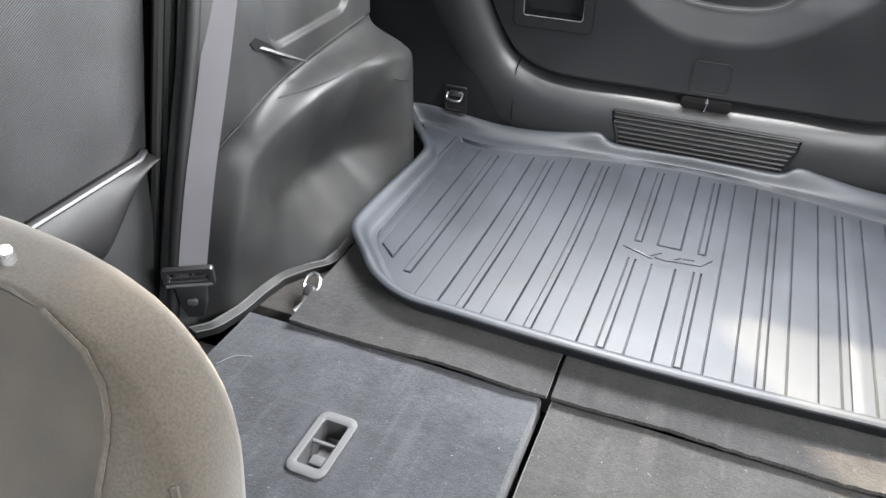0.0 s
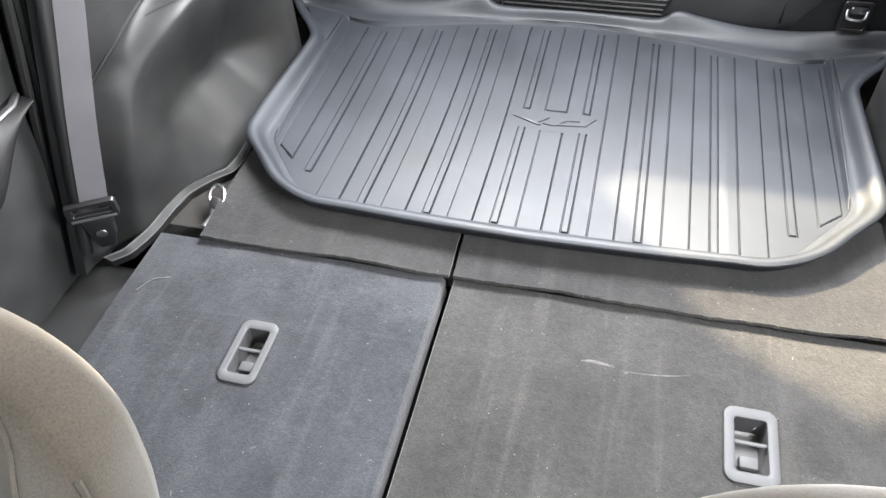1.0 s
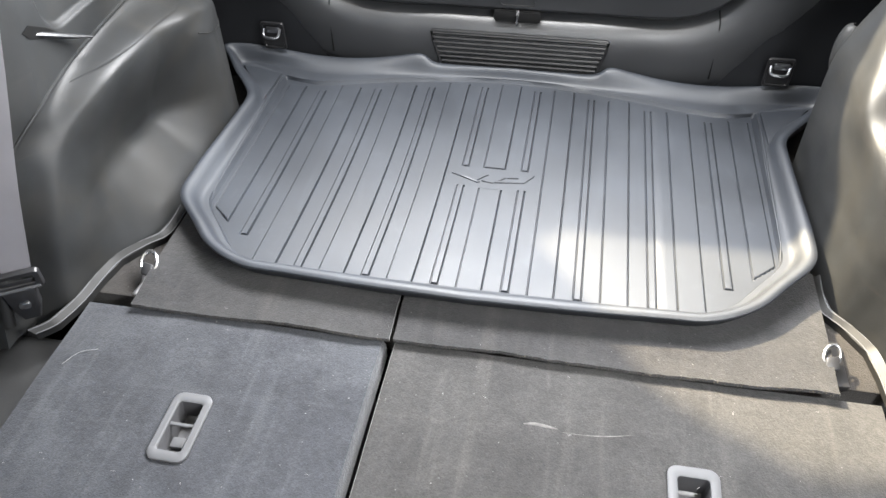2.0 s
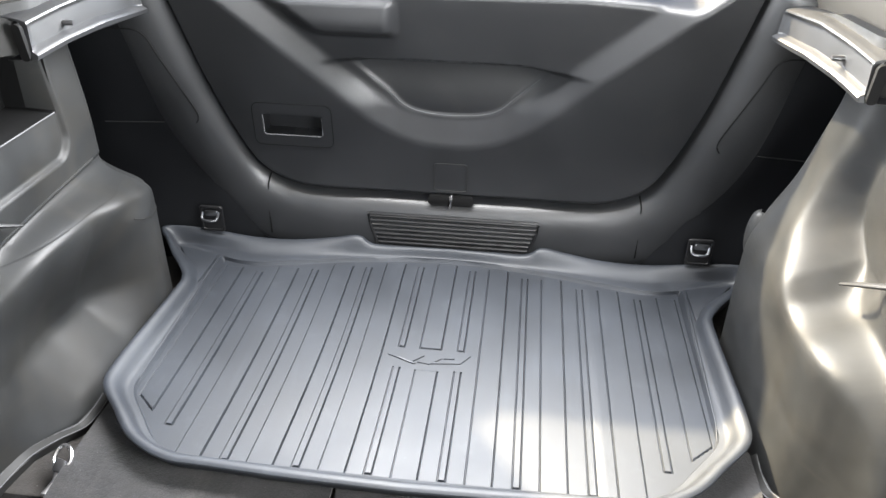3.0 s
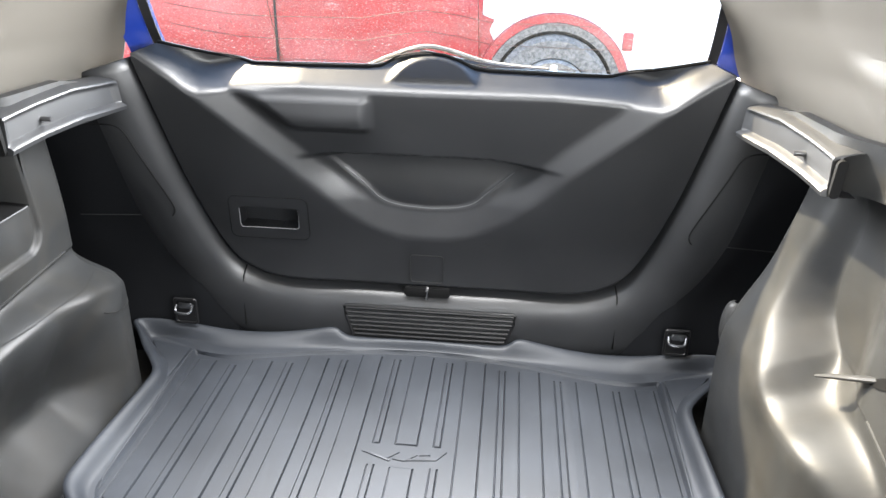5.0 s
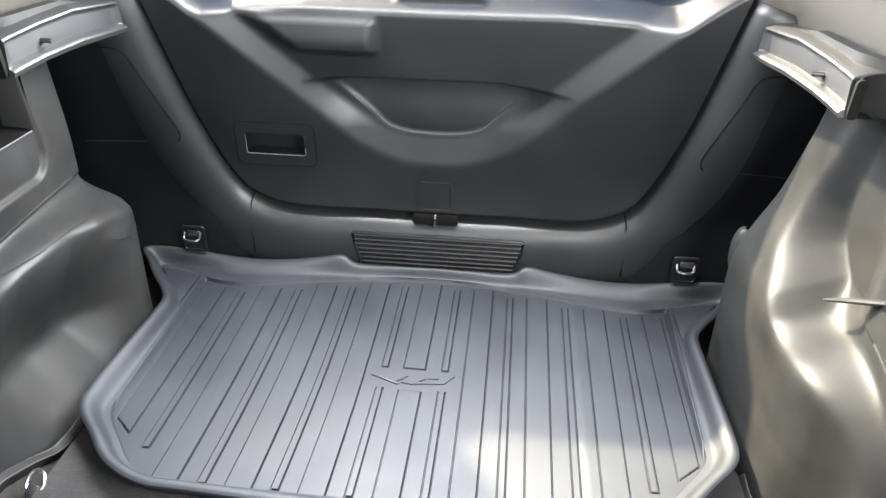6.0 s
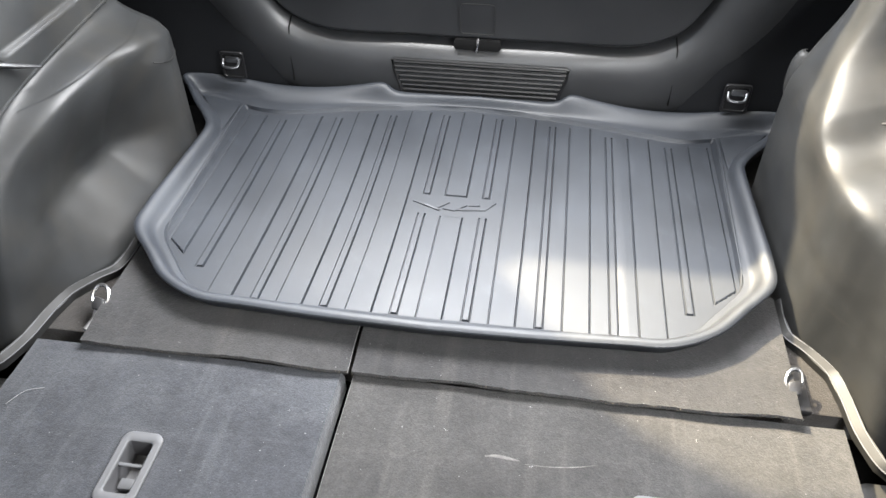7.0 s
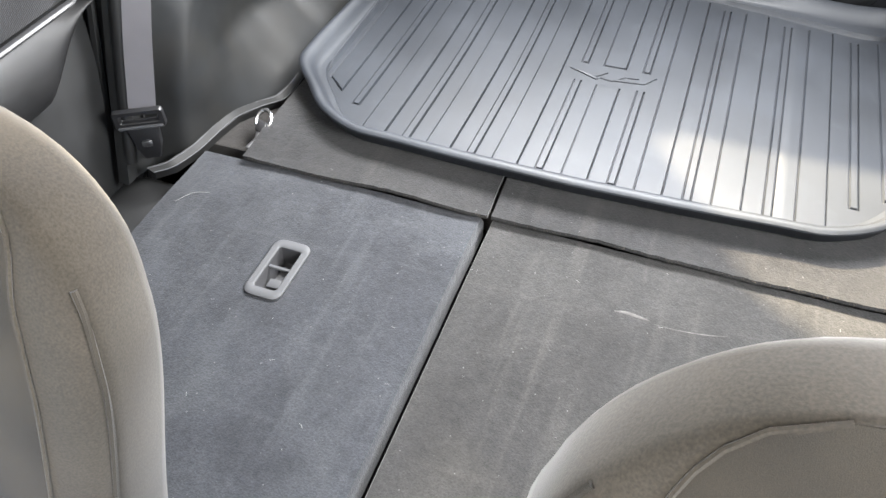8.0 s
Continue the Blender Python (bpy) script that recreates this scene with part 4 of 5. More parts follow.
    for k, (o, r) in enumerate(((0.006, 0.009), (0.020, 0.009), (0.032, 0.0045), (0.042, 0.008), (0.054, 0.009))):
        seal = part("door_seal", tube([(s * (0.737 - 0.008 * k), de(z) + o + 0.05 * max(0.0, z), z) for z in steps(-0.40, 0.62, 12)], r, 8), M_TRIM if k == 2 else M_SEAL)
        tagged(seal, "black rubber door seal", "seal", kind="structure")

# ---- cargo mat ----
mat = thing("cargo_mat", "black ribbed rubber cargo tray mat with raised lip, slightly dusty", "cargo mat")
NEAR = [(0, 0.163), (0.36, 0.170), (0.40, 0.183), (0.43, 0.225), (0.484, 0.300)]
FAR = [(0, 0.783), (0.10, 0.778), (0.20, 0.760), (0.32, 0.733), (0.42, 0.715), (0.484, 0.718)]
# raised strips: left edge, right edge, near end, far end; the narrow ones have rounded near ends
WIDE = [(-0.019, 0.0205), (0.0925, 0.1325), (0.2045, 0.2450), (0.3205, 0.3605), (0.4390, 0.4750)]
SLIM = [(0.0515, 0.0625), (0.1635, 0.1745), (0.2765, 0.2880), (0.3930, 0.4045)]
strips = []
for a, b in WIDE:
    hi = lerp_table(FAR, (a + b) / 2) - 0.010
    if a < 0:
        strips += [(a, b, 0.0, 0.420), (a, b, 0.482, hi)]
    else:
        lo = 0.262 if a > 0.43 else 0.0
        strips += [(a, b, lo, hi), (0.002 - b, 0.002 - a, lo, hi)]
for a, b in SLIM:
    lo, hi = 0.234 if a > 0.39 else 0.173, lerp_table(FAR, b) - 0.022
    for p, q in ((a, b), (0.002 - b, 0.002 - a)):
        strips += [(p, q, lo, 0.424), (p, q, 0.482, hi)] if a < 0.06 else [(p, q, lo, hi)]
RISE, GW = 0.0013, 0.0019


def mat_height(x, y):
    """Raised strips with a narrow groove along their edges, deeper on one side."""
    z = 0.0
    for a, b, lo, hi in strips:
        if not (a - 0.006 < x < b + 0.006 and lo - 0.006 < y < hi + 0.006):
            continue
        near = max(lo, lo + 0.033 * (x - a) / 0.036 if lo == 0.262 and x > 0 else lo + 0.033 * (b - x) / 0.036 if lo == 0.262 else lo)
        d = min(x - a, b - x, y - near)
        deep = 0.0040 if b - x < x - a else 0.0024
        z += RISE * smooth01(-0.0004, 0.0010, min(d, hi - y))
        if y < hi:
            z -= deep * (1 - smooth01(0.25 * GW, GW, abs(d + 0.0006)))
    return z


cols = set(steps(-0.484, 0.484, 60)) | set(steps(0.437, 0.479, 26)) | set(steps(-0.477, -0.435, 26))
for c in {round(v, 5) for l in strips for v in l[:2]}:
    cols |= {c - 2.2 * GW, c - 1.3 * GW, c - 0.7 * GW, c - 0.2 * GW, c + 0.2 * GW, c + 0.7 * GW, c + 1.3 * GW}
rows_y = set(steps(0.160, 0.790, 40))
for c in {round(v, 4) for l in strips for v in l[2:] if v > 0.1} - {0.262}:
    rows_y |= {c - 0.0025, c - 0.0012, c - 0.0004, c + 0.0004, c + 0.0012}
rows_y |= set(steps(0.255, 0.300, 24))
cols, rows_y = sorted(cols), sorted(rows_y)
bm = bmesh.new()
gridv = []
for x in cols:
    lo, hi = lerp_table(NEAR, abs(x)) - 0.004, lerp_table(FAR, abs(x)) + 0.012
    seen, col = {}, []
    for y in rows_y:
        yy = min(max(y, lo), hi)
        if yy not in seen:
            warp = 0.005 * math.sin(math.pi * min(1.0, max(0.0, (yy - 0.17) / 0.55))) * math.sin(math.pi * min(1.0, -x / 0.484)) if x < 0 else 0.0
            seen[yy] = bm.verts.new((x + warp, yy, mat_height(x, yy)))
        col.append(seen[yy])
    gridv.append(col)
for A, B in zip(gridv, gridv[1:]):
    for j in range(len(rows_y) - 1):
        vs_ = []
        for v in (A[j], B[j], B[j + 1], A[j + 1]):
            if v not in vs_:
                vs_.append(v)
        if len(vs_) > 2:
            bm.faces.new(vs_)
part("tray_floor", bm, M_RUBBER, mat)

# inner foot and outer rim of the lip, from the near middle round the side to the far middle
IN = [(0, 0.166), (0.16, 0.1675), (0.29, 0.170), (0.352, 0.1735), (0.396, 0.193), (0.436, 0.238), (0.481, 0.300), (0.483, 0.36), (0.484, 0.47), (0.485, 0.56), (0.486, 0.605), (0.487, 0.645), (0.488, 0.685), (0.488, 0.716), (0.486, 0.728), (0.470, 0.724), (0.445, 0.718), (0.41, 0.716), (0.36, 0.724), (0.30, 0.738), (0.245, 0.751), (0.195, 0.760), (0.165, 0.765), (0.08, 0.776), (0, 0.780)]
OUT = [(0, 0.131), (0.16, 0.135), (0.29, 0.1415), (0.362, 0.147), (0.428, 0.179), (0.477, 0.230), (0.522, 0.284), (0.529, 0.345), (0.525, 0.45), (0.521, 0.545), (0.522, 0.603), (0.543, 0.642), (0.578, 0.686), (0.615, 0.738), (0.640, 0.776), (0.585, 0.786), (0.52, 0.791), (0.44, 0.790), (0.37, 0.793), (0.31, 0.797), (0.25, 0.800), (0.200, 0.800), (0.165, 0.7965), (0.08, 0.7965), (0, 0.7965)]
LIP = [0.026, 0.026, 0.026, 0.026, 0.027, 0.030, 0.034, 0.035, 0.036, 0.036, 0.036, 0.036, 0.037, 0.040, 0.047, 0.047, 0.038, 0.029, 0.026, 0.029, 0.038, 0.046, 0.029, 0.028, 0.029]
pts_i, pts_o = spline([(*p, 0) for p in IN], 5), spline([(*p, z) for p, z in zip(OUT, LIP)], 5)
bm = bmesh.new()
loops = []
for sgn, rng in ((1, range(len(pts_i))), (-1, range(len(pts_i) - 2, 0, -1))):
    for i in rng:
        a, b = pts_i[i], pts_o[i]
        d = Vector((b.x - a.x, b.y - a.y, 0))
        L = max(d.length, 1e-4)
        d = d / L if d.length > 1e-3 else Vector((0, 1, 0))
        z = b.z
        w = min(0.009, L * 0.3)
        # across the lip: distance from its foot, height
        across = [(-0.003, -0.004), (0.001, 0.001), (0.004, 0.0085), (min(0.010, L * 0.2), 0.0095)]
        start, stop = L * (0.28 + 0.45 * smooth01(0.06, 0.14, L)), L - 1.2 * w
        for g, h in ((0.0, 0.0), (0.15, 0.05), (0.35, 0.22), (0.6, 0.52), (0.82, 0.82)):
            across.append((start + (stop - start) * g, 0.010 + (z - 0.010) * h))
        across += [(L - w, z * 0.965), (L - 0.7 * w, z - 0.0003), (L - 0.3 * w, z), (L + 0.001, z - 0.0008), (L + 0.004, z - 0.003), (L + 0.0045, z - 0.006), (L + 0.002, z - 0.009), (L - 1.6 * w, -0.009), (0.0, -0.009)]
        prof = [(a.x + d.x * m, a.y + d.y * m, h) for m, h in across]
        loops.append([bm.verts.new((sgn * x, y, zz)) for x, y, zz in prof])
for A, B in zip(loops, loops[1:] + loops[:1]):
    for k in range(len(A)):
        bm.faces.new((A[k], B[k], B[(k + 1) % len(A)], A[(k + 1) % len(A)]))
part("lip", bm, M_RUBBER, mat, "raised rounded lip of the tray")

for s in (-1, 1):
    part("side_bead", tube([(s * 0.484, 0.305, 0.0040), (s * 0.488, 0.34, 0.0085), (s * 0.490, 0.45, 0.0096), (s * 0.493, 0.60, 0.0104), (s * 0.495, 0.70, 0.0112), (s * 0.494, 0.728, 0.008)], [0.0006, 0.0016, 0.0024, 0.0026, 0.0026, 0.0020], 8), M_RUBBER, mat, "raised bead along the tray side")
    tri = [Vector((s * 0.499, 0.728, 0.0145)), Vector((s * 0.501, 0.612, 0.0150)), Vector((s * 0.592, 0.745, 0.0185))]
    bm = bmesh.new()
    lo, hi = [bm.verts.new(p - Vector((0, 0, 0.016))) for p in tri], [bm.verts.new(p) for p in tri]
    bm.faces.new(lo)
    face = bm.faces.new(hi)
    for i in range(3):
        bm.faces.new((lo[i], lo[(i + 1) % 3], hi[(i + 1) % 3], hi[i]))
    bmesh.ops.bevel(bm, geom=list(face.edges), offset=0.004, segments=2, affect="EDGES", profile=0.5)
    part("corner_ramp", bm, M_RUBBER, mat, "triangular ramp in the tray corner")

marks = [[(-0.075, 0.456), (-0.035, 0.446), (-0.020, 0.437), (-0.024, 0.434), (-0.040, 0.441)],
         [(-0.033, 0.443), (-0.012, 0.459), (-0.007, 0.459), (-0.026, 0.441)],
         [(-0.018, 0.440), (0.004, 0.436), (0.026, 0.455), (0.020, 0.456), (0.003, 0.441), (-0.016, 0.444)],
         [(0.006, 0.438), (0.060, 0.444), (0.077, 0.468), (0.070, 0.466), (0.057, 0.449), (0.010, 0.443)],
         [(0.028, 0.454), (0.048, 0.456), (0.048, 0.460), (0.030, 0.458)]]
for o in marks:
    part("emblem", prism(o, lambda a, b, c: (a, b, c - 0.001), 0.0034, 0.0008, 1), M_RUBBER, mat, "raised wing-like emblem shape")

# ---- folded rear seat backs and carpet flaps ----
SEAT_Z = -0.030


def seat_back(x0, x1, label, cx, w, carpet):
    st = thing("folded_seat_back", label, "car seat", "folded rear seats")
    hole = (cx - 0.33 * w, cx + 0.33 * w, -0.127 - 0.041, -0.127 + 0.041)
    us = sorted(set(steps(x0, x1, 40) + [x0 + 0.002, x0 + 0.004, x0 + 0.006, x1 - 0.002, x1 - 0.004, x1 - 0.006] + [hole[0] - 0.001, hole[0] + 0.001, hole[1] - 0.001, hole[1] + 0.001]))
    vs_ = sorted(set(steps(-0.62, 0.074, 50) + [0.068, 0.070, 0.072] + [hole[2] - 0.001, hole[2] + 0.001, hole[3] - 0.001, hole[3] + 0.001]))

    def top(x, y):
        z = SEAT_Z - 0.012 * (1 - smooth01(0, 0.0035, min(x - x0, x1 - x, 0.074 - y))) + 0.002 * noise.noise(Vector((x * 7, y * 7, 1)))
        if hole[0] < x < hole[1] and hole[2] < y < hole[3]:
            z -= 0.034
        return (x, y, z)

    part("back_panel", sheet(us, vs_, top, (0, 0, -0.03)), carpet, st, "dusty dark grey carpeted back")
    # Cushion colour carries the shade seen down the gap.
    part("cushion", box(x0 + 0.01, x1 - 0.01, -0.60, 0.05, -0.19, SEAT_Z - 0.066, 0.03, 3), M_GAP_BLACK, st)
    return st


def tether(cx, cy, w, h):
    pl = lambda a, b, c: (cx + a, cy + b, SEAT_Z + 0.001 + c)
    t = thing("tether_bezel", "grey plastic anchor bezel set in the seat back", "anchor bezel", "tether anchors")
    part("bezel", ring(rounded(w, h, 0.014), rounded(w * 0.62, h * 0.72, 0.005), pl, 0.005), M_BEZEL, t)
    hw, hh = w * 0.325, h * 0.37

    def bowl(a, b):
        edge = min(hw - abs(a), hh - abs(b))
        deep = 0.030 if b > -0.1 * h else 0.030 - 0.020 * smooth01(-0.1 * h, -hh, b)
        return pl(a, b, -deep * smooth01(0.0, 0.004, edge))

    part("well", sheet(steps(-hw, hw, 16), steps(-hh, hh, 24), bowl, (0, 0, -0.0015)), M_WELL, t, "dark recessed well")
    part("bar", tube([pl(-hw, 0.006, -0.004), pl(hw, 0.006, -0.004)], 0.0030, 8, 0.7), M_BEZEL, t)
    part("tongue", box(cx - hw * 0.55, cx + hw * 0.55, cy - hh * 0.62, cy - hh * 0.20, SEAT_Z - 0.022, SEAT_Z - 0.010, 0.003), M_BEZEL, t)
    return t


seat_back(-0.605, -0.1115, "narrow folded rear seat back covered in dusty dark carpet", -0.353, 0.058, M_CARPET)
seat_back(-0.099, 0.600, "wide folded rear seat back covered in dusty dark carpet, partly sunlit", 0.334, 0.066, M_CARPET_WARM)
tether(-0.353, -0.127, 0.058, 0.108)
tether(0.334, -0.127, 0.066, 0.108)


def flap(x0, x1, label, seed):
    def at(x, y):
        curl = 0.006 * smooth01(0.13, 0.066, y) * max(0.0, 0.55 + 0.9 * noise.noise(Vector((x * 6, seed, 3))) + 0.7 * smooth01(0.30, 0.53, x))
        rag = 0.006 * noise.noise(Vector((x * 9, seed, 0))) + 0.0016 * noise.noise(Vector((x * 70, seed, 2)))
        return Vector((x, y + rag * smooth01(0.12, 0.066, y), SEAT_Z + 0.0095 + 0.0105 * smooth01(0.070, 0.135, y) + curl))

    f = thing("carpet_flap", label, "carpet flap", "carpet flaps")
    part("panel", sheet(steps(x0, x1, 160), steps(0.066, 0.30, 14), at, (0, 0, -0.0065)), M_CARPET_OLD, f)
    fray = bmesh.new()
    rag = random.Random(seed)
    for k in range(260):
        x = rag.uniform(x0, x1)
        p = at(x, 0.066) + Vector((0, 0, -rag.uniform(0, 0.005)))
        q = p + Vector((rag.uniform(-0.003, 0.003), -rag.uniform(0.0005, 0.004), rag.uniform(-0.002, 0.001)))
        w = Vector((0.0003, 0, 0.0003))
        a, b_, c_, d_ = (fray.verts.new(v) for v in (p - w, p + w, q, p + Vector((0, 0.0006, -0.0003))))
        for tri in ((a, b_, c_), (b_, d_, c_), (d_, a, c_), (a, d_, b_)):
            fray.faces.new(tri)
    part("frayed_edge", fray, M_FRAY, f, "pale frayed fibres along the cut edge")


flap(-0.523, -0.104, "short carpet flap bridging the gap behind the narrow seat", 1.0)
flap(-0.097, 0.536, "long carpet flap bridging the gap behind the wide seat", 5.0)

for s in (-1, 1):
    r_ = thing("tie_down_ring", "chrome tie-down ring lying beside the carpet flap", "ring", "tie-down rings")
    c = Vector((s * 0.531, 0.150, -0.010) if s < 0 else (0.536, 0.132, -0.010))
    d1, d2 = Vector((s * 0.10, 0.90, 0.34)).normalized(), Vector((s * 0.96, 0.25, 0.05)).normalized()
    d3 = d1.cross(d2).normalized()
    size = 1.0 if s < 0 else 0.82
    loop = [c + d1 * size * (0.022 * math.cos(a) if math.cos(a) > 0 else 0.018 * math.cos(a)) + d2 * 0.0150 * size * math.sin(a) for a in steps(radians(-168), radians(168), 36)]
    part("loop", tube(loop, 0.0033 * size, 8), M_CHROME if s < 0 else M_DULL, r_)
    clip = part("clip", box(-0.0105, 0.0105, -0.011, 0.011, -0.005, 0.005, 0.003, 2), M_BLACK, r_, "black plastic clip on the ring")
    turn = Matrix((d2, d1, d3)).transposed()
    for v in clip.data.vertices:
        v.co = turn @ v.co + c - d1 * 0.012
    part("tongue", tube([c - d1 * 0.020, c - d1 * 0.034, Vector((c.x, c.y - 0.058, -0.024))], [0.0060, 0.0052, 0.0060], 8, 0.35, up=(0, 0, 1)), M_STEEL, r_)
    if s > 0:
        part("pocket", box(c.x - 0.024, c.x + 0.024, 0.095, 0.180, -0.040, -0.0285, 0.003), M_BLACK, r_)
    foot = [(0.645, -0.010), (0.622, 0.015), (0.607, 0.065), (0.602, 0.120), (0.594, 0.165), (0.568, 0.206), (0.543, 0.234), (0.538, 0.270), (0.540, 0.310)]
    tl = thing("trim_edge", "dark plastic strip along the foot of the quarter trim, its edge highlights painted pale", "trim", kind="structure")
    # Pale ribs paint the highlights along the strip's two edges.
    for o, r, z in ((0.0, 0.0010, -0.0250), (0.0115, 0.0010, -0.0195)):
        part("rib", tube(spline([(s * (x + o), y, z) for x, y in foot], 5), r, 8), M_BEZEL, tl)
    part("strip", sheet(steps(0, 8, 40), steps(0, 1, 4), lambda k, w: (s * (float(np.interp(k, range(9), [p[0] for p in foot])) + 0.012 * w), float(np.interp(k, range(9), [p[1] for p in foot])), -0.027 + 0.009 * w), (0, 0, -0.012)), M_SEAL, tl)

for s in (-1, 1):
    sc = part("sill_cover", box(s * 0.61 if s > 0 else -0.74, 0.74 if s > 0 else -0.61, -0.62, 0.03, -0.30, -0.075, 0.02, 2), M_DOOR)
    tagged(sc, "dark plastic sill cover beside the folded seat", "trim", kind="structure")

# ---- seat belt ----
belt = thing("seat_belt", "grey seat belt webbing hanging beside the rear door with its anchor", "seat belt")
line = spline([(-0.660, 0.026, 0.066), (-0.656, 0.072, 0.19), (-0.652, 0.138, 0.335), (-0.650, 0.202, 0.48), (-0.647, 0.288, 0.68), (-0.644, 0.36, 0.86)], 5)
bm = bmesh.new()
ws = []
for p in line:
    a = Vector((0.86, 0.5, 0)).normalized() * 0.0210
    n_ = Vector((0.5, -0.86, 0)).normalized() * 0.0009
    ws.append([bm.verts.new(p + k) for k in (-a - n_, a - n_, a + n_, -a + n_)])
for A, B in zip(ws, ws[1:]):
    for k in range(4):
        bm.faces.new((A[k], A[(k + 1) % 4], B[(k + 1) % 4], B[k]))
part("webbing", bm, M_BELT, belt, smooth=False)
bk = Matrix.Translation((-0.662, 0.018, 0.056)) @ Matrix.Rotation(math.atan2(0.5, 0.86), 4, "Z")
bpl = lambda a, b, c: bk @ Vector((a, -c, b))
part("guide", ring(rounded(0.078, 0.034, 0.006, cy=0.004), rounded(0.058, 0.012, 0.003, cy=0.006), lambda a, b, c: bpl(a, b, c - 0.002), 0.009), M_BLACK, belt, "black plastic belt guide")
# Pale bar along the guide's lower edge.
part("guide_edge", tube([bpl(-0.034, -0.009, 0.007), bpl(0.034, -0.009, 0.007)], 0.0028, 8), M_BEZEL, belt, "pale grey edge of the belt guide")
part("anchor", prism([(-0.024, -0.01), (0.024, -0.01), (0.020, -0.050), (0.012, -0.072), (-0.012, -0.072), (-0.020, -0.050)], lambda a, b, c: bpl(a, b, c - 0.008), 0.016, 0.004), M_BLACK, belt)
part("bolt", prism(rounded(0.016, 0.012, 0.004, cy=-0.040), lambda a, b, c: bpl(a, b, c + 0.006), 0.005, 0.001), M_STEEL, belt)


# ---- front seats ----
def front_seat(cx, dy, top, widths, inset, label):
    """widths: half breadth at six heights from the waist to the shoulder."""
    w0, w5 = widths[0], widths[-1]
    outline = [(p.x, p.y) for p in spline([(a, c, 0) for a, c in zip((0, 0.3, 0.54, 0.76, 0.84, 0.90, 0.95, 0.98, 0.995, 1.0), (w0 - 0.03, w0 - 0.02, *widths, 0.68 * w5, 0.03))], 8)]
    st = thing("front_seat", label, "car seat", "front seats")

    def shape(v):
        half = lerp_table(outline, v)
        thick = 0.085 * (1 - 0.25 * v) * (1 if v < 0.66 else math.sqrt(max(0.004, 1 - ((v - 0.66) / 0.342) ** 2.6)))
        return half, thick, -0.665 + dy + 0.189 * v, -0.25 + (top + 0.25) * v

    def surface(v, c_, front):
        half, thick, yc, z = shape(v)
        ca = min(1.0, abs(c_)) ** (1 / 0.55)
        sa = math.sqrt(max(0.0, 1 - ca * ca)) ** 0.9
        return Vector((cx + half * c_, yc - thick * sa - 0.025 * ca ** 3 if front else yc + thick * sa, z))

    bm = bmesh.new()
    loops = []
    nv = 44
    for j in range(nv + 1):
        v = 1 - (1 - j / nv) ** 1.5
        cs = [math.sin(math.pi / 2 * k) for k in steps(-1, 1, 28)]
        loops.append([bm.verts.new(surface(v, c_, True)) for c_ in cs] + [bm.verts.new(surface(v, c_, False)) for c_ in cs[-2:0:-1]])
    nu = len(loops[0])
    for A, B in zip(loops, loops[1:]):
        for i in range(nu):
            bm.faces.new((A[i], A[(i + 1) % nu], B[(i + 1) % nu], B[i]))
    bm.faces.new(loops[0])
    bm.faces.new(loops[-1])
    bmesh.ops.remove_doubles(bm, verts=bm.verts, dist=0.0004)
    part("backrest", bm, M_SEAT, st)
    # centre panel of darker fabric inside a stitched seam that runs out at the top corners
    def inner(v):
        return 1 - (inset / 0.265) * (1 - 0.9 * smooth01(0.88, 0.985, v))

    part("centre_panel", sheet(steps(0.08, 0.985, 60), steps(-1, 1, 24), lambda v, k: surface(v, k * inner(v), True) - Vector((0, 0.0012, 0.0004)), (0, 0.0008, 0)), M_SEAT_MID, st, "darker mottled centre fabric")
    for e in (-1, 1):
        part("seam", tube([surface(v, e * inner(v), True) - Vector((0, 0.0012, 0.0004)) for v in steps(0.10, 0.985, 60)], 0.0016, 6), M_SEAT, st, "stitched seam")
    for e in (-1, 1):
        part("piping", tube([surface(v, e * 0.992, True) for v in steps(0.05, 0.90, 50)], 0.0022, 6), M_SEAT_MID, st)
    part("cushion", box(cx - 0.25, cx + 0.25, -1.15 + dy, -0.62 + dy, -0.40, -0.22, 0.05, 3), M_SEAT, st)
    return st


left_seat = front_seat(-0.3965, 0.0025, 0.533, (0.213, 0.242, 0.245, 0.239, 0.214, 0.175), 0.042, "beige fabric front seat with stitched seams")
front_seat(0.367, -0.014, 0.538, (0.205, 0.262, 0.256, 0.235, 0.201, 0.164), 0.034, "beige fabric front seat with a stitched edge")
for x in (-0.262, -0.532):
    part("headrest_sleeve", tube([(x - 0.010, -0.492, 0.475), (x - 0.010, -0.490, 0.534), (x - 0.010, -0.490, 0.536)], [0.004, 0.004, 0.0032], 12), M_CHROME, left_seat, "bright metal headrest sleeve")

# ---- red car outside ----
red = thing("parked_car", "red car parked behind, seen through the dusty window", "car")
CY = 4.6
WZ, WX = GROUND_Z + 0.41, 0.43


def side_outline(x):
    """Height of the car's side: tall doors, then a lower bonnet."""
    return 1.05 - 0.52 * smooth01(-0.55, -0.20, x)


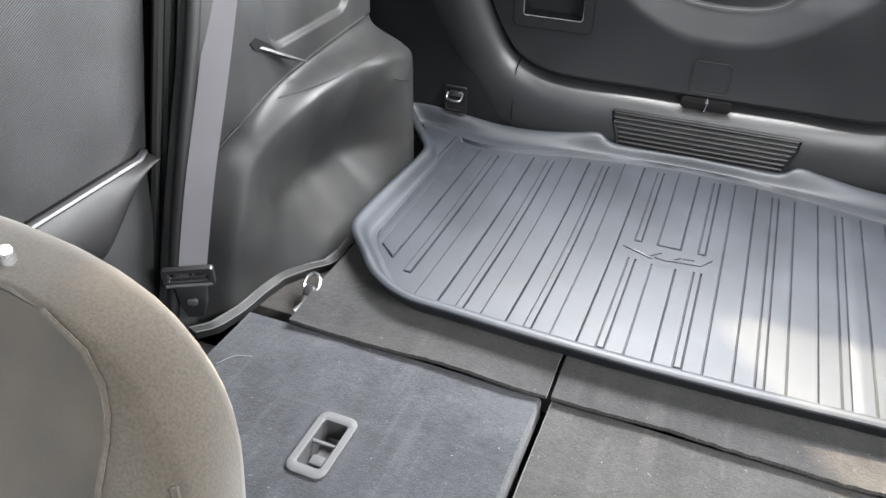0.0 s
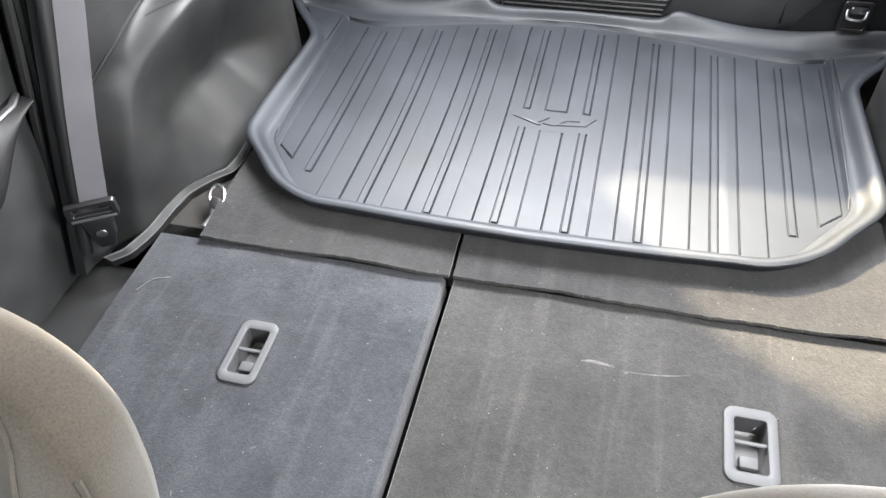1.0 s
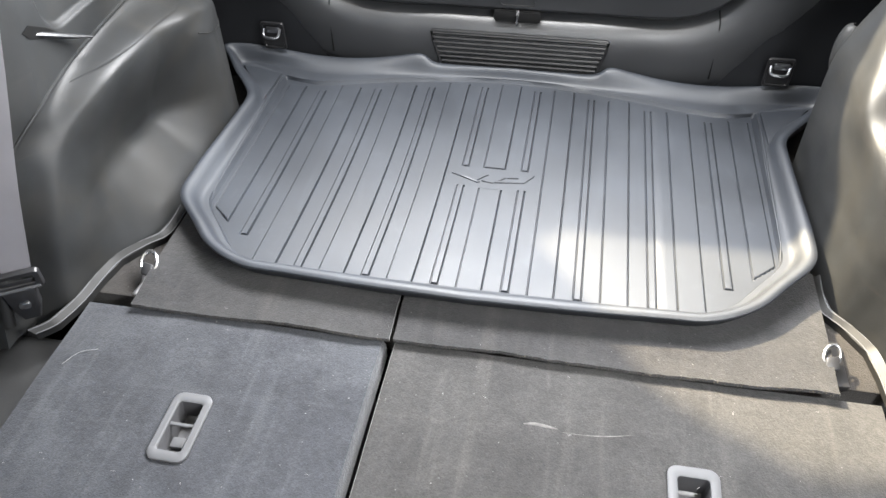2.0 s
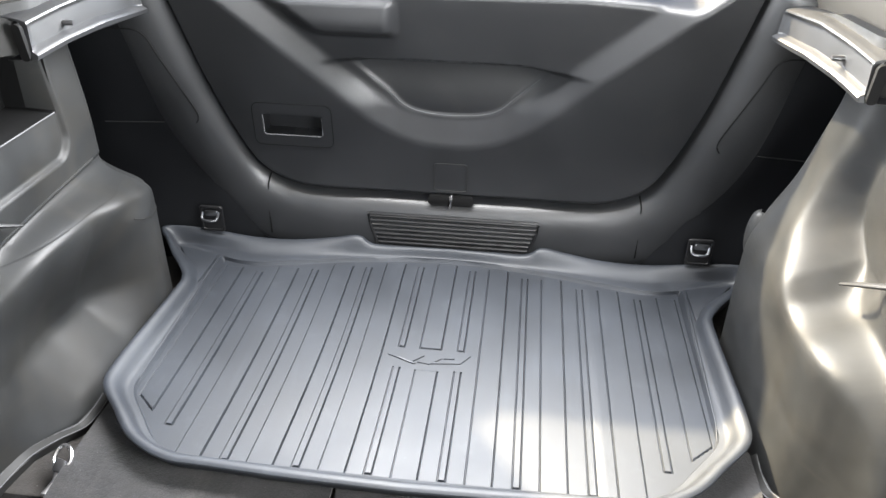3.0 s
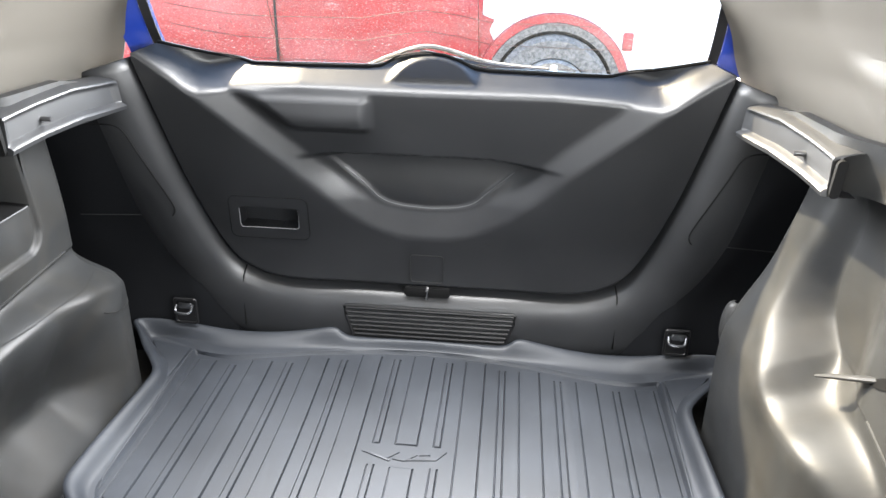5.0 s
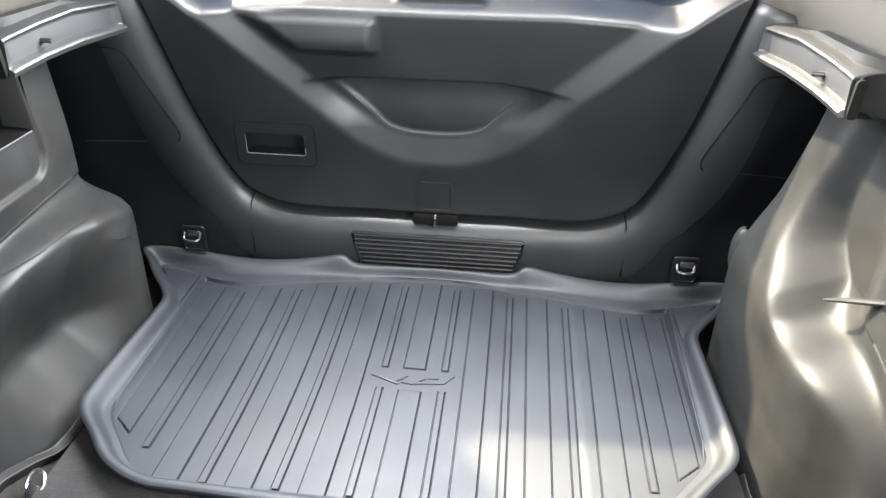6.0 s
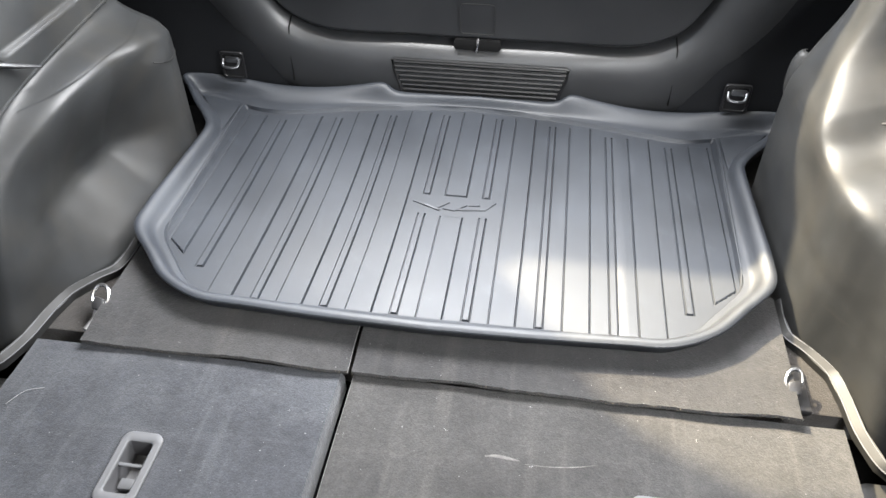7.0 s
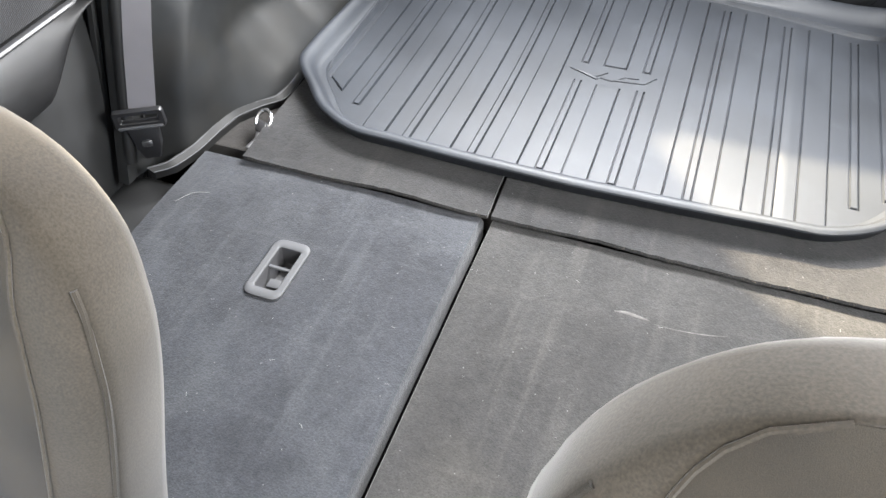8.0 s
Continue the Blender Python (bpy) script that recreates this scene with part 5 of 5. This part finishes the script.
part("body", sheet(steps(-4.2, -0.06, 60), steps(0, 1, 24), lambda x, t: (x, CY + 0.10 * (2 * t - 1) ** 4 - 0.02 * smooth01(0.5, 0.62, t), -0.34 + (side_outline(x) + 0.34) * t), (0, 1.5, 0)), M_RED, red, "red paint with the window's dust glare in its colour")
# Fender drawn white: its glare is put into the colour.
part("fender", sheet(steps(-0.058, 1.60, 40), steps(0, 1, 16), lambda x, t: (x, CY + 0.05 * (2 * t - 1) ** 4 + 0.25 * smooth01(1.1, 1.6, x), -0.30 + (0.62 - 0.25 * smooth01(0.6, 1.6, x) + 0.30) * t), (0, 1.4, 0)), M_GLARE, red, "front fender with white glare painted over its red")
# Ragged red edge where the painted glare begins.
part("body_patch", prism([(-0.06, -0.30), (0.02, -0.28), (0.0, -0.06), (0.03, 0.06), (-0.01, 0.15), (0.02, 0.22), (-0.06, 0.25)], lambda a, b, c: (a, CY - 0.004 - c, b), 0.01), M_RED, red)
wh = part("wheel", lathe_y([(0.39, 0.0), (0.39, -0.13), (0.36, -0.16), (0.25, -0.165), (0.235, -0.13)], 56, CY + 0.06, WX, WZ), M_TYRE, red)
part("rim", lathe_y([(0.24, 0.0), (0.24, -0.10), (0.225, -0.12), (0.205, -0.10), (0.06, -0.07), (0.05, -0.09)], 48, CY - 0.03, WX, WZ), M_RIM, wh)
for k in range(5):
    a = radians(90 + 72 * k)
    part("spoke", tube([(WX + r * math.cos(a), CY - 0.125 + 0.02 * (0.22 - r), WZ + r * math.sin(a)) for r in (0.04, 0.13, 0.215)], [0.034, 0.024, 0.030], 8, 0.5, up=(0, 1, 0)), M_SPOKE, wh)
# Near-black disc painted as the shade between tyre and arch.
part("arch_gap", lathe_y([(0.425, 0.0), (0.425, -0.015)], 56, CY - 0.002, WX, WZ), M_HOLE, red)
part("arch_cladding", lathe_y([(0.415, 0.02), (0.415, -0.03), (0.465, -0.035), (0.47, 0.0)], 56, CY - 0.010, WX, WZ), M_TYRE, red, "grey plastic arch cladding")
part("arch_flare", lathe_y([(0.468, 0.02), (0.468, -0.028), (0.520, -0.028), (0.53, 0.0)], 56, CY - 0.012, WX, WZ), M_RED, red)
# Small red piece beside the wheel arch.
part("marker_lamp", box(0.875, 0.945, CY - 0.02, CY + 0.02, 0.045, 0.165, 0.012, 2), M_RED, red, "small red piece on the fender")
part("door_joint", box(-1.483, -1.468, CY - 0.008, CY + 0.01, -0.30, 0.9), M_SEAL, red)

# ---- lint, threads and specks ----
rng = random.Random(7)


def fibres(name, count, x0, x1, y0, y1, z, length, radius):
    bm = bmesh.new()
    for _ in range(count):
        x, y, a = rng.uniform(x0, x1), rng.uniform(y0, y1), rng.uniform(0, math.pi)
        L, bend = length * rng.uniform(0.3, 1.3), rng.uniform(-0.6, 0.6)
        pts = []
        for k in range(5):
            t = k / 4 - 0.5
            pts.append(Vector((x + L * t * math.cos(a + bend * t), y + L * t * math.sin(a + bend * t), z + 0.0008 + 0.0006 * math.sin(9 * t))))
        one = tube(pts, radius * rng.uniform(0.7, 1.3), 4)
        me = bpy.data.meshes.new("tmp")
        one.to_mesh(me)
        one.free()
        bm.from_mesh(me)
        bpy.data.meshes.remove(me)
    ob = part(name, bm, M_LINT)
    return tagged(ob, "pale lint fibres scattered on the dark carpet", "lint", kind="stuff")


fibres("lint", 34, -0.59, 0.58, -0.45, 0.05, SEAT_Z + 0.0015, 0.006, 0.00022)
fibres("lint", 12, -0.50, 0.52, 0.075, 0.125, SEAT_Z + 0.012, 0.005, 0.00022)
# Pale worn scratches in the carpet, built as flat tubes on it.
def smear(points, radius, label):
    line = [Vector((p.x, p.y, SEAT_Z + 0.002 * noise.noise(Vector((p.x * 7, p.y * 7, 1))) + 0.0002)) for p in spline([(x, y, 0) for x, y in points], 8)]
    n = len(line)
    ob = part("thread", tube(line, [radius * (0.25 + 0.75 * math.sin(math.pi * (k + 0.5) / n)) for k in range(n)], 6, 0.22), M_SMEAR)
    tagged(ob, label, "thread")


smear([(0.111, -0.041), (0.125, -0.039), (0.140, -0.040), (0.158, -0.042)], 0.0026, "short pale worn scratch on the dark carpet")
smear([(0.165, -0.046), (0.20, -0.045), (0.235, -0.040), (0.262, -0.033)], 0.0008, "long thin pale scratch on the dark carpet")
thread = part("thread", tube(spline([(-0.575, -0.055, SEAT_Z + 0.003), (-0.560, -0.030, SEAT_Z + 0.003), (-0.535, -0.020, SEAT_Z + 0.003)], 5), 0.00035, 5), M_LINT)
tagged(thread, "fine curled pale thread on the dark carpet", "thread")
